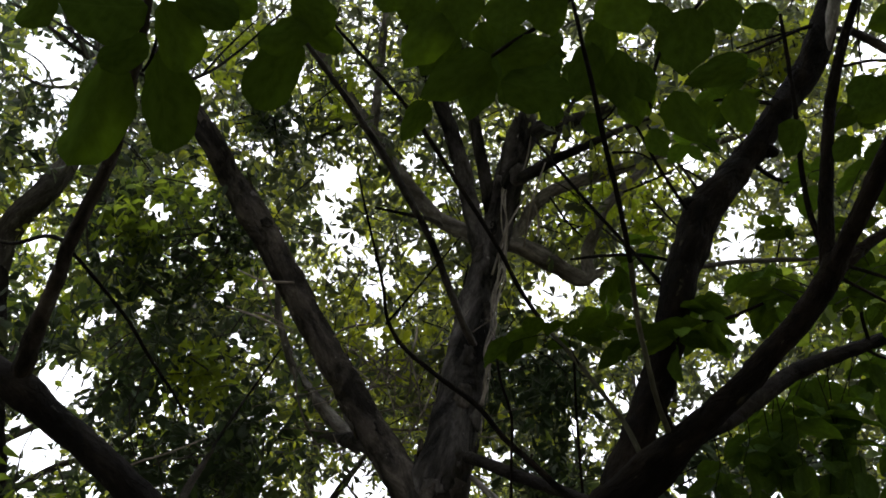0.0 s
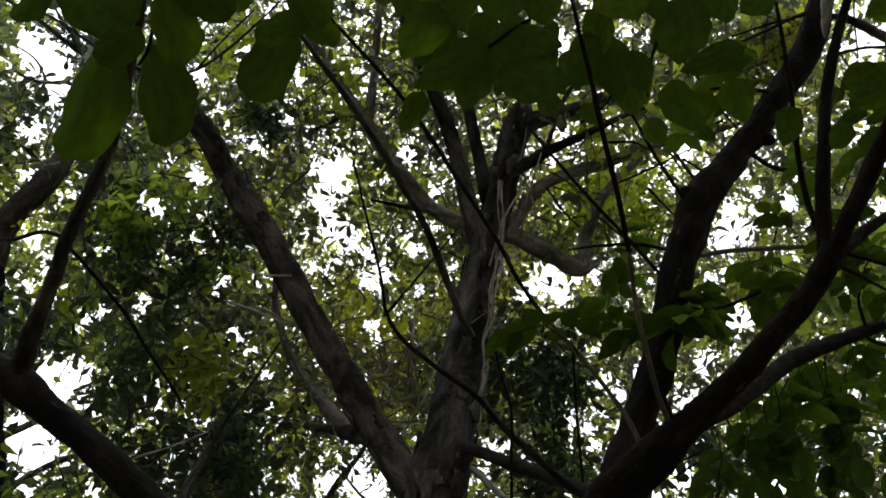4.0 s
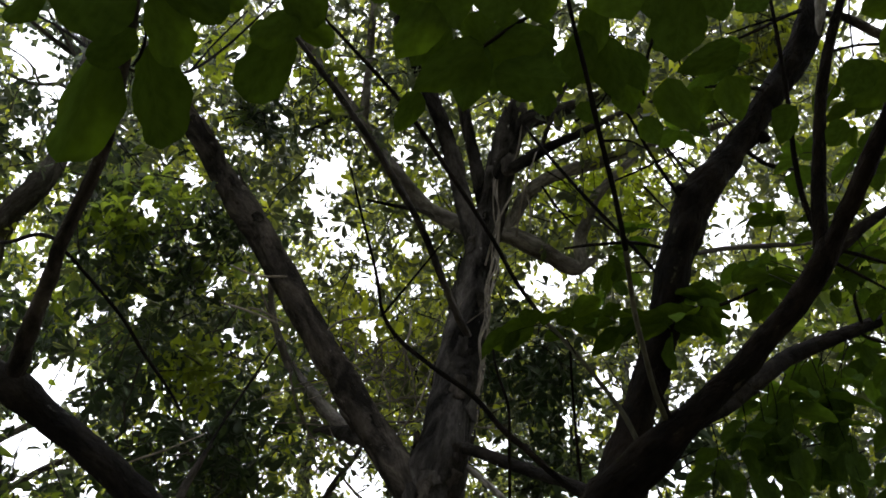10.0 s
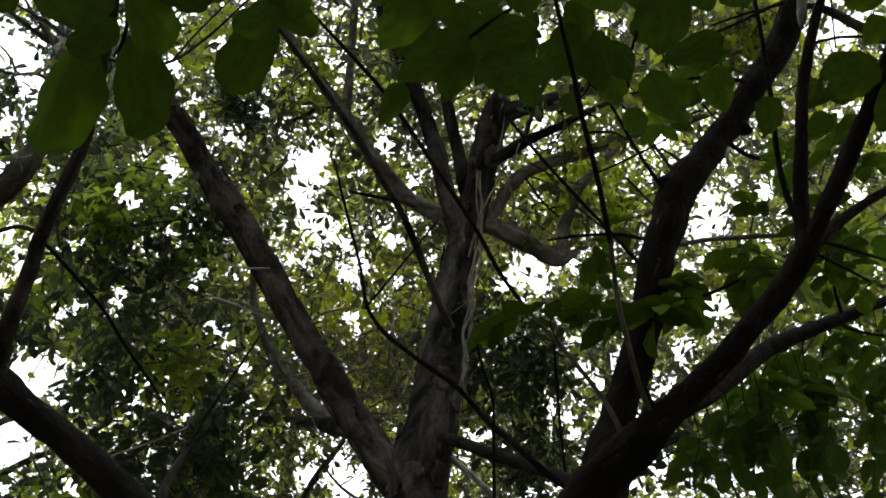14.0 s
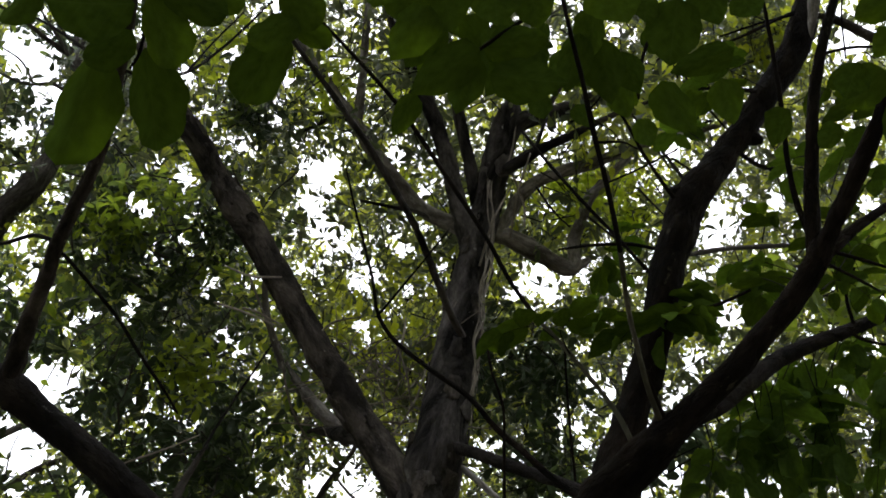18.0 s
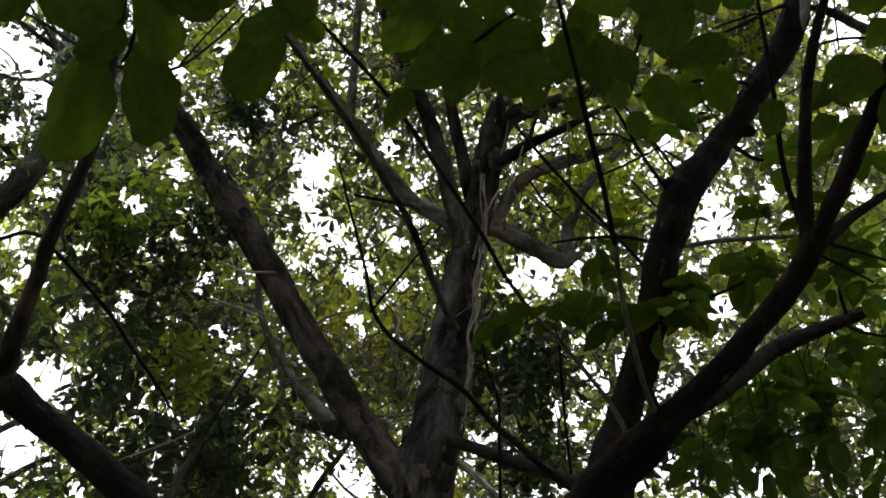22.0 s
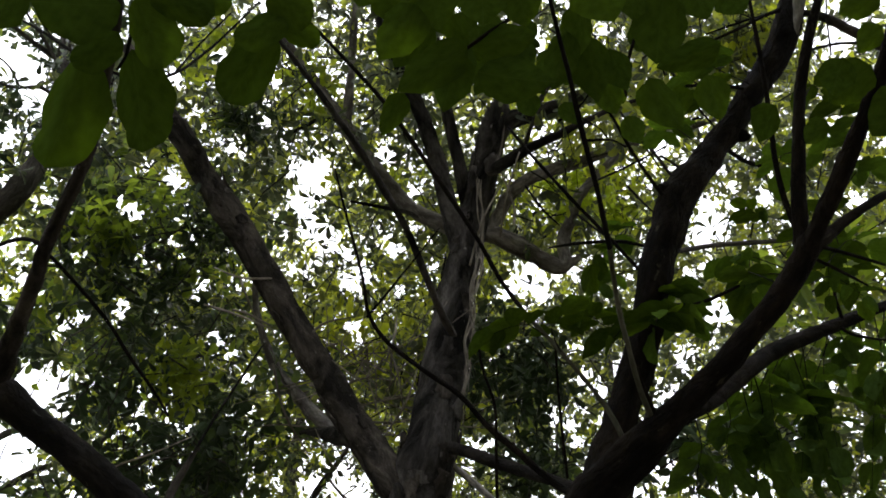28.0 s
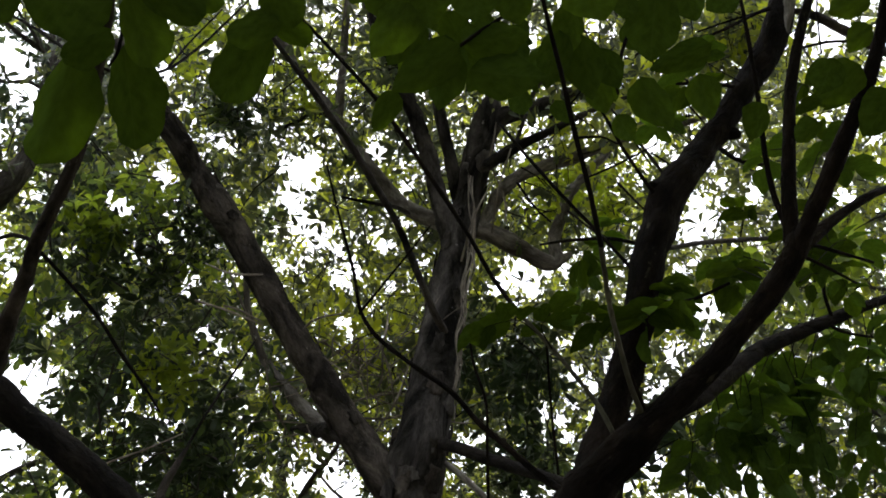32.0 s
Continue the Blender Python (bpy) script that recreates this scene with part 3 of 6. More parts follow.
limb("bough", tree_a, [(0.311, 4.014, 4.827, 0.0313), (0.401, 3.981, 4.955, 0.0385), (0.473, 3.932, 5.074, 0.0406), (0.581, 3.898, 5.174, 0.0391), (0.726, 3.887, 5.245, 0.0393), (0.908, 3.882, 5.308, 0.0395), (1.093, 3.866, 5.386, 0.0362), (1.324, 3.867, 5.498, 0.0330), (1.561, 3.888, 5.586, 0.0260), (1.877, 3.887, 5.701, 0.0169)], label="slender arching pale grey limb", mat=bark_pale)
limb("bough", tree_a, [(0.226, 4.004, 4.841, 0.0441), (0.124, 4.017, 4.909, 0.0535), (-0.014, 4.038, 4.995, 0.0497), (-0.156, 4.037, 5.110, 0.0458), (-0.284, 4.002, 5.269, 0.0464), (-0.433, 3.937, 5.466, 0.0470), (-0.549, 3.885, 5.646, 0.0476), (-0.687, 3.819, 5.844, 0.0401), (-0.809, 3.762, 6.031, 0.0357), (-0.914, 3.726, 6.191, 0.0297), (-1.042, 3.664, 6.384, 0.0217)], label="pale grey limb that forks high up", mat=bark_pale)
limb("branch", tree_a, [(-0.560, 3.919, 5.602, 0.0254), (-0.545, 3.830, 5.774, 0.0319), (-0.526, 3.716, 5.976, 0.0289), (-0.514, 3.599, 6.239, 0.0261), (-0.494, 3.479, 6.508, 0.0197), (-0.480, 3.354, 6.781, 0.0134)], label="pale grey upright branch", mat=bark_pale)
limb("branch", tree_a, [(0.117, 3.937, 4.065, 0.0212), (0.054, 3.765, 4.090, 0.0206), (0.003, 3.609, 4.127, 0.0202), (-0.055, 3.479, 4.212, 0.0199), (-0.111, 3.352, 4.295, 0.0184), (-0.181, 3.226, 4.374, 0.0182), (-0.262, 3.102, 4.452, 0.0180), (-0.355, 2.963, 4.548, 0.0165), (-0.446, 2.844, 4.620, 0.0152), (-0.535, 2.726, 4.689, 0.0138), (-0.608, 2.627, 4.734, 0.0126), (-0.679, 2.530, 4.778, 0.0113), (-0.787, 2.402, 4.860, 0.0078)])
limb("branch", tree_a, [(0.045, 3.955, 3.440, 0.0310), (0.149, 3.739, 3.311, 0.0292), (0.293, 3.586, 3.182, 0.0290), (0.421, 3.427, 3.061, 0.0263), (0.510, 3.259, 2.951, 0.0226), (0.586, 3.096, 2.835, 0.0201)], mat=bark_dark)
limb("branch", tree_a, [(0.045, 3.947, 3.370, 0.0139), (0.166, 3.913, 3.251, 0.0163), (0.268, 3.878, 3.133, 0.0159), (0.378, 3.861, 2.993, 0.0142)], label="slim pale shoot", mat=bark_pale)
limb("branch", tree_a, [(-0.272, 4.066, 3.461, 0.0491), (-0.425, 4.255, 3.626, 0.0550), (-0.570, 4.424, 3.734, 0.0478), (-0.710, 4.596, 3.839, 0.0266), (-0.799, 4.692, 3.878, 0.0135)])
limb("branch", tree_a, [(-0.524, 4.397, 3.687, 0.0410), (-0.599, 4.496, 3.804, 0.0439), (-0.772, 4.586, 4.014, 0.0406), (-0.947, 4.555, 4.220, 0.0345), (-1.036, 4.549, 4.398, 0.0264), (-1.121, 4.484, 4.652, 0.0198), (-1.136, 4.318, 4.978, 0.0146)], label="pale thin grey branch", mat=bark_pale)
limb("twig", tree_a, [(-0.531, 3.892, 5.637, 0.0129), (-0.678, 3.840, 5.704, 0.0147), (-0.831, 3.903, 5.680, 0.0130), (-0.986, 3.969, 5.653, 0.0093)])
limb("twig", tree_a, [(0.004, 4.056, 4.973, 0.0123), (-0.154, 4.013, 5.028, 0.0140), (-0.331, 4.017, 5.079, 0.0123), (-0.511, 4.022, 5.130, 0.0089)])
limb("twig", tree_a, [(0.646, 3.719, 5.575, 0.0161), (0.708, 3.584, 5.634, 0.0159), (0.758, 3.483, 5.649, 0.0122), (0.815, 3.374, 5.731, 0.0086)])
limb("twig", tree_a, [(0.708, 3.584, 5.634, 0.0106), (0.616, 3.700, 5.428, 0.0140), (0.556, 3.747, 5.255, 0.0104)])
limb("twig", tree_a, [(1.360, 3.867, 5.498, 0.0127), (1.441, 3.909, 5.388, 0.0108), (1.539, 3.972, 5.251, 0.0107)])
limb("branch", tree_a, [(-1.262, 3.828, 4.985, 0.0700), (-1.222, 3.806, 4.988, 0.0560), (-1.196, 3.790, 4.985, 0.0320)])
limb("twig", tree_a, [(-0.362, 4.088, 3.905, 0.0063), (-0.345, 4.110, 3.973, 0.0038), (-0.263, 4.097, 4.031, 0.0021)], mat=dry_twig)
limb("twig", tree_a, [(-0.713, 4.414, 4.084, 0.0044), (-0.950, 4.501, 4.070, 0.0040), (-1.141, 4.640, 4.083, 0.0022)], mat=dry_twig)
limb("twig", tree_a, [(-0.281, 4.393, 3.772, 0.0057), (-0.270, 4.391, 3.873, 0.0039), (-0.282, 4.221, 3.873, 0.0021)], mat=dry_twig)
limb("twig", tree_a, [(-0.511, 4.103, 4.036, 0.0064), (-0.511, 4.092, 4.147, 0.0039), (-0.436, 4.030, 4.207, 0.0021)], mat=dry_twig)
limb("twig", tree_a, [(-0.746, 4.550, 4.123, 0.0057), (-0.578, 4.656, 4.085, 0.0041), (-0.452, 4.595, 3.907, 0.0022)], mat=dry_twig)
limb("twig", tree_a, [(-0.620, 4.084, 3.782, 0.0046), (-0.504, 4.187, 3.748, 0.0037), (-0.355, 4.103, 3.641, 0.0018)], mat=dry_twig)
limb("twig", tree_a, [(-0.298, 4.272, 4.166, 0.0056), (-0.240, 4.299, 4.228, 0.0040), (-0.127, 4.416, 4.304, 0.0022)], mat=dry_twig)
limb("twig", tree_a, [(0.018, 4.304, 4.226, 0.0037), (0.126, 4.343, 4.274, 0.0040), (0.256, 4.328, 4.321, 0.0022)], mat=dry_twig)
limb("twig", tree_a, [(-0.145, 4.090, 4.122, 0.0048), (0.004, 4.072, 4.243, 0.0039), (0.078, 3.868, 4.253, 0.0020)], mat=dry_twig)
limb("twig", tree_a, [(-0.129, 4.238, 4.024, 0.0038), (-0.085, 4.354, 3.972, 0.0039), (-0.061, 4.525, 3.876, 0.0022)], mat=dry_twig)
limb("twig", tree_a, [(-0.735, 4.648, 3.893, 0.0063), (-0.956, 4.692, 3.935, 0.0041), (-1.185, 4.826, 3.973, 0.0022)], mat=dry_twig)
limb("twig", tree_a, [(-0.447, 4.501, 4.138, 0.0067), (-0.609, 4.612, 4.093, 0.0041), (-0.744, 4.837, 4.020, 0.0022)], mat=dry_twig)
limb("twig", tree_a, [(-0.635, 4.829, 3.851, 0.0045), (-0.722, 4.859, 3.909, 0.0043), (-0.802, 4.942, 4.014, 0.0023)], mat=dry_twig)
limb("twig", tree_a, [(-0.465, 4.232, 4.167, 0.0060), (-0.442, 4.322, 4.149, 0.0039), (-0.348, 4.410, 4.120, 0.0022)], mat=dry_twig)
limb("twig", tree_a, [(-0.164, 4.521, 4.141, 0.0069), (-0.065, 4.654, 4.067, 0.0041), (0.037, 4.642, 3.847, 0.0022)], mat=dry_twig)
limb("twig", tree_a, [(-0.337, 4.284, 4.172, 0.0037), (-0.183, 4.393, 4.130, 0.0040), (0.027, 4.462, 4.054, 0.0022)], mat=dry_twig)
limb("twig", tree_a, [(-0.435, 4.201, 4.123, 0.0037), (-0.242, 4.240, 4.170, 0.0039), (-0.121, 4.193, 4.235, 0.0022)], mat=dry_twig)
limb("twig", tree_a, [(-0.354, 4.602, 4.061, 0.0047), (-0.158, 4.710, 4.019, 0.0041), (0.004, 4.625, 3.919, 0.0022)], mat=dry_twig)
limb("twig", tree_a, [(-0.204, 4.323, 3.975, 0.0047), (-0.236, 4.325, 4.070, 0.0039), (-0.331, 4.376, 4.146, 0.0022)], mat=dry_twig)
limb("twig", tree_a, [(-0.191, 4.621, 4.001, 0.0061), (-0.017, 4.676, 4.027, 0.0041), (0.171, 4.627, 3.922, 0.0022)], mat=dry_twig)
limb("twig", tree_a, [(-0.257, 3.970, 3.978, 0.0033), (-0.331, 4.080, 3.934, 0.0037), (-0.450, 4.220, 3.877, 0.0021)], mat=dry_twig)
limb("twig", tree_a, [(-0.727, 4.592, 3.736, 0.0039), (-0.505, 4.614, 3.805, 0.0039), (-0.253, 4.675, 3.847, 0.0022)], mat=dry_twig)
limb("twig", tree_a, [(-0.552, 4.011, 3.973, 0.0046), (-0.378, 4.147, 3.897, 0.0038), (-0.233, 4.230, 3.785, 0.0020)], mat=dry_twig)
limb("twig", tree_a, [(-0.434, 4.249, 3.801, 0.0048), (-0.412, 4.370, 3.744, 0.0038), (-0.440, 4.360, 3.547, 0.0020)], mat=dry_twig)
limb("twig", tree_a, [(-0.125, 4.025, 4.104, 0.0036), (-0.040, 3.988, 4.248, 0.0038), (0.083, 3.985, 4.382, 0.0021)], mat=dry_twig)
limb("twig", tree_a, [(0.001, 4.707, 3.918, 0.0072), (0.183, 4.697, 4.028, 0.0041), (0.424, 4.573, 4.047, 0.0022)], mat=dry_twig)
limb("twig", tree_a, [(-0.270, 4.256, 3.910, 0.0044), (-0.201, 4.246, 4.020, 0.0039), (-0.124, 4.181, 4.119, 0.0021)], mat=dry_twig)
limb("twig", tree_a, [(-0.392, 4.161, 4.089, 0.0040), (-0.430, 4.275, 4.041, 0.0039), (-0.483, 4.215, 3.924, 0.0021)], mat=dry_twig)
limb("twig", tree_a, [(-0.258, 4.250, 4.023, 0.0061), (-0.445, 4.234, 4.141, 0.0039), (-0.576, 4.111, 4.201, 0.0021)], mat=dry_twig)
limb("twig", tree_a, [(-0.708, 4.353, 3.916, 0.0053), (-0.658, 4.361, 4.002, 0.0039), (-0.529, 4.230, 4.049, 0.0021)], mat=dry_twig)
limb("twig", tree_a, [(-0.306, 3.896, 4.015, 0.0038), (-0.267, 3.940, 4.056, 0.0037), (-0.170, 4.021, 4.178, 0.0021)], mat=dry_twig)
limb("twig", tree_a, [(-0.254, 4.527, 4.134, 0.0049), (-0.386, 4.568, 4.178, 0.0041), (-0.472, 4.536, 4.148, 0.0022)], mat=dry_twig)
limb("twig", tree_a, [(-0.618, 4.611, 4.006, 0.0037), (-0.706, 4.663, 4.037, 0.0041), (-0.790, 4.662, 4.108, 0.0022)], mat=dry_twig)
limb("twig", tree_a, [(-0.047, 4.319, 3.750, 0.0041), (0.033, 4.452, 3.678, 0.0039), (0.138, 4.453, 3.585, 0.0021)], mat=dry_twig)
limb("twig", tree_a, [(-0.294, 4.616, 4.062, 0.0061), (-0.213, 4.662, 4.101, 0.0041), (-0.061, 4.605, 4.018, 0.0022)], mat=dry_twig)
limb("twig", tree_a, [(-0.309, 4.345, 3.657, 0.0062), (-0.220, 4.520, 3.531, 0.0038), (-0.205, 4.652, 3.451, 0.0021)], mat=dry_twig)
limb("twig", tree_a, [(-0.370, 4.335, 4.295, 0.0071), (-0.502, 4.462, 4.230, 0.0041), (-0.655, 4.608, 4.253, 0.0022)], mat=dry_twig)
limb("twig", tree_a, [(-0.696, 4.509, 4.157, 0.0056), (-0.642, 4.424, 4.363, 0.0041), (-0.655, 4.317, 4.567, 0.0022)], mat=dry_twig)
limb("twig", tree_a, [(0.001, 3.962, 3.979, 0.0061), (0.086, 3.923, 4.126, 0.0037), (0.199, 3.808, 4.159, 0.0020)], mat=dry_twig)
limb("twig", tree_a, [(-0.724, 4.469, 4.094, 0.0043), (-1.000, 4.565, 4.068, 0.0041), (-1.186, 4.511, 3.975, 0.0022)], mat=dry_twig)
limb("twig", tree_a, [(-0.231, 4.404, 3.966, 0.0040), (-0.124, 4.383, 4.092, 0.0039), (0.006, 4.227, 4.224, 0.0022)], mat=dry_twig)
limb("twig", tree_a, [(-0.491, 4.155, 3.863, 0.0066), (-0.393, 4.117, 4.010, 0.0038), (-0.293, 4.068, 4.111, 0.0021)], mat=dry_twig)
limb("twig", tree_a, [(-0.017, 4.006, 3.878, 0.0043), (0.036, 4.090, 3.867, 0.0037), (0.037, 4.009, 3.719, 0.0018)], mat=dry_twig)
limb("twig", tree_a, [(-0.370, 4.084, 4.091, 0.0066), (-0.367, 4.202, 4.038, 0.0039), (-0.336, 4.199, 3.939, 0.0021)], mat=dry_twig)
limb("twig", tree_a, [(-0.041, 4.096, 3.779, 0.0033), (-0.022, 4.099, 3.873, 0.0037), (-0.053, 3.983, 3.936, 0.0020)], mat=dry_twig)
limb("twig", tree_a, [(-0.292, 4.183, 3.716, 0.0034), (-0.342, 4.138, 3.871, 0.0037), (-0.408, 4.120, 4.047, 0.0021)], mat=dry_twig)
limb("twig", tree_a, [(-0.478, 4.649, 3.986, 0.0038), (-0.546, 4.773, 3.925, 0.0041), (-0.684, 4.840, 3.802, 0.0022)], mat=dry_twig)
limb("twig", tree_a, [(-0.513, 4.492, 3.804, 0.0064), (-0.507, 4.478, 3.918, 0.0039), (-0.514, 4.363, 3.932, 0.0021)], mat=dry_twig)
limb("twig", tree_a, [(-0.412, 4.418, 4.343, 0.0061), (-0.603, 4.553, 4.267, 0.0043), (-0.834, 4.593, 4.162, 0.0022)], mat=dry_twig)
limb("twig", tree_a, [(-0.700, 4.257, 3.953, 0.0068), (-0.511, 4.243, 4.069, 0.0039), (-0.258, 4.158, 4.061, 0.0021)], mat=dry_twig)
limb("twig", tree_a, [(-0.727, 4.231, 4.184, 0.0045), (-0.642, 4.365, 4.111, 0.0039), (-0.637, 4.571, 4.017, 0.0022)], mat=dry_twig)
limb("twig", tree_a, [(-0.317, 4.206, 3.759, 0.0049), (-0.317, 4.139, 3.942, 0.0038), (-0.341, 4.076, 4.129, 0.0021)], mat=dry_twig)
limb("twig", tree_a, [(-0.251, 4.373, 4.112, 0.0059), (-0.233, 4.317, 4.282, 0.0040), (-0.207, 4.217, 4.349, 0.0022)], mat=dry_twig)
limb("twig", tree_a, [(-0.138, 4.189, 3.707, 0.0038), (-0.295, 4.266, 3.706, 0.0037), (-0.473, 4.271, 3.701, 0.0020)], mat=dry_twig)
limb("twig", tree_a, [(-0.024, 4.095, 3.762, 0.0064), (-0.049, 4.261, 3.647, 0.0037), (-0.102, 4.246, 3.489, 0.0018)], mat=dry_twig)
limb("twig", tree_a, [(-0.721, 4.510, 3.757, 0.0048), (-0.865, 4.583, 3.762, 0.0039), (-1.070, 4.758, 3.756, 0.0022)], mat=dry_twig)
limb("twig", tree_a, [(-0.206, 4.259, 4.043, 0.0067), (-0.074, 4.249, 4.153, 0.0039), (-0.011, 4.277, 4.245, 0.0022)], mat=dry_twig)
limb("twig", tree_a, [(-0.256, 4.220, 3.663, 0.0047), (-0.419, 4.304, 3.652, 0.0037), (-0.521, 4.444, 3.619, 0.0021)], mat=dry_twig)
limb("twig", tree_a, [(-0.064, 4.133, 3.784, 0.0049), (-0.050, 4.051, 3.987, 0.0037), (-0.005, 4.006, 4.142, 0.0021)], mat=dry_twig)
limb("twig", tree_a, [(-0.640, 4.403, 4.315, 0.0046), (-0.479, 4.509, 4.277, 0.0041), (-0.292, 4.638, 4.197, 0.0022)], mat=dry_twig)
limb("twig", tree_a, [(-0.000, 4.446, 3.821, 0.0044), (-0.165, 4.491, 3.860, 0.0039), (-0.285, 4.387, 3.858, 0.0021)], mat=dry_twig)
limb("twig", tree_a, [(0.010, 4.256, 3.738, 0.0049), (0.189, 4.337, 3.731, 0.0038), (0.349, 4.296, 3.713, 0.0020)], mat=dry_twig)
limb("twig", tree_a, [(-0.303, 4.261, 3.679, 0.0064), (-0.443, 4.394, 3.606, 0.0038), (-0.511, 4.461, 3.437, 0.0020)], mat=dry_twig)
limb("twig", tree_a, [(-0.365, 4.132, 3.934, 0.0054), (-0.597, 4.228, 3.909, 0.0038), (-0.768, 4.163, 3.809, 0.0020)], mat=dry_twig)
limb("twig", tree_a, [(-0.657, 4.332, 3.727, 0.0041), (-0.581, 4.504, 3.605, 0.0038), (-0.446, 4.627, 3.520, 0.0021)], mat=dry_twig)
limb("twig", tree_a, [(-0.622, 4.395, 4.323, 0.0059), (-0.486, 4.526, 4.253, 0.0041), (-0.335, 4.547, 4.103, 0.0022)], mat=dry_twig)
limb("twig", tree_a, [(-0.243, 4.189, 4.133, 0.0054), (-0.244, 4.326, 4.055, 0.0039), (-0.255, 4.254, 3.887, 0.0021)], mat=dry_twig)
limb("twig", tree_a, [(-0.147, 4.653, 3.823, 0.0046), (-0.401, 4.682, 3.882, 0.0040), (-0.581, 4.531, 3.825, 0.0022)], mat=dry_twig)
limb("twig", tree_a, [(-0.514, 3.900, 4.008, 0.0061), (-0.568, 3.956, 4.033, 0.0037), (-0.654, 4.052, 4.005, 0.0020)], mat=dry_twig)
limb("twig", tree_a, [(-0.595, 4.562, 3.832, 0.0043), (-0.720, 4.579, 3.907, 0.0040), (-0.879, 4.450, 3.858, 0.0021)], mat=dry_twig)
limb("vine", tree_a, [(0.143, 3.897, 3.693, 0.0043), (0.194, 3.887, 3.853, 0.0041), (0.171, 3.865, 3.995, 0.0048), (0.220, 3.865, 4.157, 0.0040), (0.217, 3.846, 4.312, 0.0047), (0.252, 3.839, 4.482, 0.0041), (0.285, 3.829, 4.658, 0.0046), (0.303, 3.805, 4.851, 0.0040), (0.284, 3.804, 5.097, 0.0038), (0.419, 3.809, 5.414, 0.0032)], mat=dry_twig)
limb("vine", tree_a, [(0.143, 3.897, 3.693, 0.0043), (0.188, 3.887, 3.853, 0.0041), (0.203, 3.865, 3.995, 0.0048), (0.228, 3.865, 4.157, 0.0040), (0.238, 3.846, 4.312, 0.0047), (0.283, 3.839, 4.482, 0.0041), (0.295, 3.829, 4.658, 0.0046), (0.304, 3.805, 4.851, 0.0040), (0.274, 3.804, 5.097, 0.0038), (0.397, 3.809, 5.414, 0.0032)], mat=dry_twig)
limb("vine", tree_a, [(0.160, 3.897, 3.693, 0.0043), (0.174, 3.887, 3.853, 0.0041), (0.166, 3.865, 3.995, 0.0048), (0.202, 3.865, 4.157, 0.0040), (0.210, 3.846, 4.312, 0.0047), (0.272, 3.839, 4.482, 0.0041), (0.279, 3.829, 4.658, 0.0046), (0.301, 3.805, 4.851, 0.0040), (0.290, 3.804, 5.097, 0.0038), (0.416, 3.809, 5.414, 0.0032)], mat=dry_twig)
limb("vine", tree_a, [(0.155, 3.897, 3.693, 0.0043), (0.168, 3.887, 3.853, 0.0041), (0.210, 3.865, 3.995, 0.0048), (0.214, 3.865, 4.157, 0.0040), (0.226, 3.846, 4.312, 0.0047), (0.244, 3.839, 4.482, 0.0041), (0.263, 3.829, 4.658, 0.0046), (0.296, 3.805, 4.851, 0.0040), (0.302, 3.804, 5.097, 0.0038), (0.418, 3.809, 5.414, 0.0032)], mat=dry_twig)
limb("vine", tree_a, [(0.158, 3.897, 3.693, 0.0043), (0.187, 3.887, 3.853, 0.0041), (0.169, 3.865, 3.995, 0.0048), (0.231, 3.865, 4.157, 0.0040), (0.206, 3.846, 4.312, 0.0047), (0.247, 3.839, 4.482, 0.0041), (0.288, 3.829, 4.658, 0.0046), (0.268, 3.805, 4.851, 0.0040), (0.285, 3.804, 5.097, 0.0038), (0.376, 3.809, 5.414, 0.0032)], mat=dry_twig)
limb("twig", tree_a, [(0.494, 3.933, 4.849, 0.0066), (0.488, 3.849, 4.958, 0.0074), (0.418, 3.798, 5.185, 0.0045)], mat=dry_twig)
limb("twig", tree_a, [(0.402, 3.897, 4.733, 0.0064), (0.437, 3.750, 4.922, 0.0071), (0.528, 3.662, 5.196, 0.0044)], mat=dry_twig)
limb("twig", tree_a, [(0.331, 3.862, 5.103, 0.0067), (0.419, 3.740, 5.259, 0.0075), (0.461, 3.687, 5.490, 0.0046)], mat=dry_twig)
limb("twig", tree_a, [(0.215, 3.919, 4.542, 0.0063), (0.290, 3.765, 4.740, 0.0070), (0.402, 3.713, 4.969, 0.0043)], mat=dry_twig)
limb("twig", tree_a, [(-0.699, 4.009, 4.103, 0.0061), (-0.606, 3.953, 4.174, 0.0067), (-0.459, 4.016, 4.256, 0.0041)], mat=dry_twig)
limb("twig", tree_a, [(-0.924, 4.260, 4.107, 0.0063), (-0.862, 4.429, 3.890, 0.0070), (-0.744, 4.674, 3.739, 0.0043)], mat=dry_twig)
limb("twig", tree_a, [(-0.699, 4.086, 4.004, 0.0061), (-0.536, 4.146, 3.927, 0.0067), (-0.395, 4.330, 3.854, 0.0041)], mat=dry_twig)
limb("twig", tree_a, [(-0.501, 4.187, 3.712, 0.0060), (-0.225, 4.201, 3.695, 0.0066), (-0.012, 4.269, 3.771, 0.0040)], mat=dry_twig)
limb("twig", tree_a, [(-0.449, 4.240, 3.807, 0.0061), (-0.269, 4.215, 3.839, 0.0067), (-0.076, 4.291, 3.905, 0.0041)], mat=dry_twig)
limb("twig", tree_a, [(-0.281, 4.170, 3.572, 0.0057), (-0.149, 4.047, 3.729, 0.0064), (-0.073, 3.999, 3.953, 0.0039)], mat=dry_twig)
limb("twig", tree_a, [(-0.257, 3.999, 3.953, 0.0060), (-0.208, 3.912, 4.065, 0.0066), (-0.200, 3.932, 4.201, 0.0040)], mat=dry_twig)
limb("twig", tree_a, [(-0.165, 4.149, 3.761, 0.0060), (-0.194, 4.035, 3.908, 0.0066), (-0.262, 4.009, 4.103, 0.0040)], mat=dry_twig)
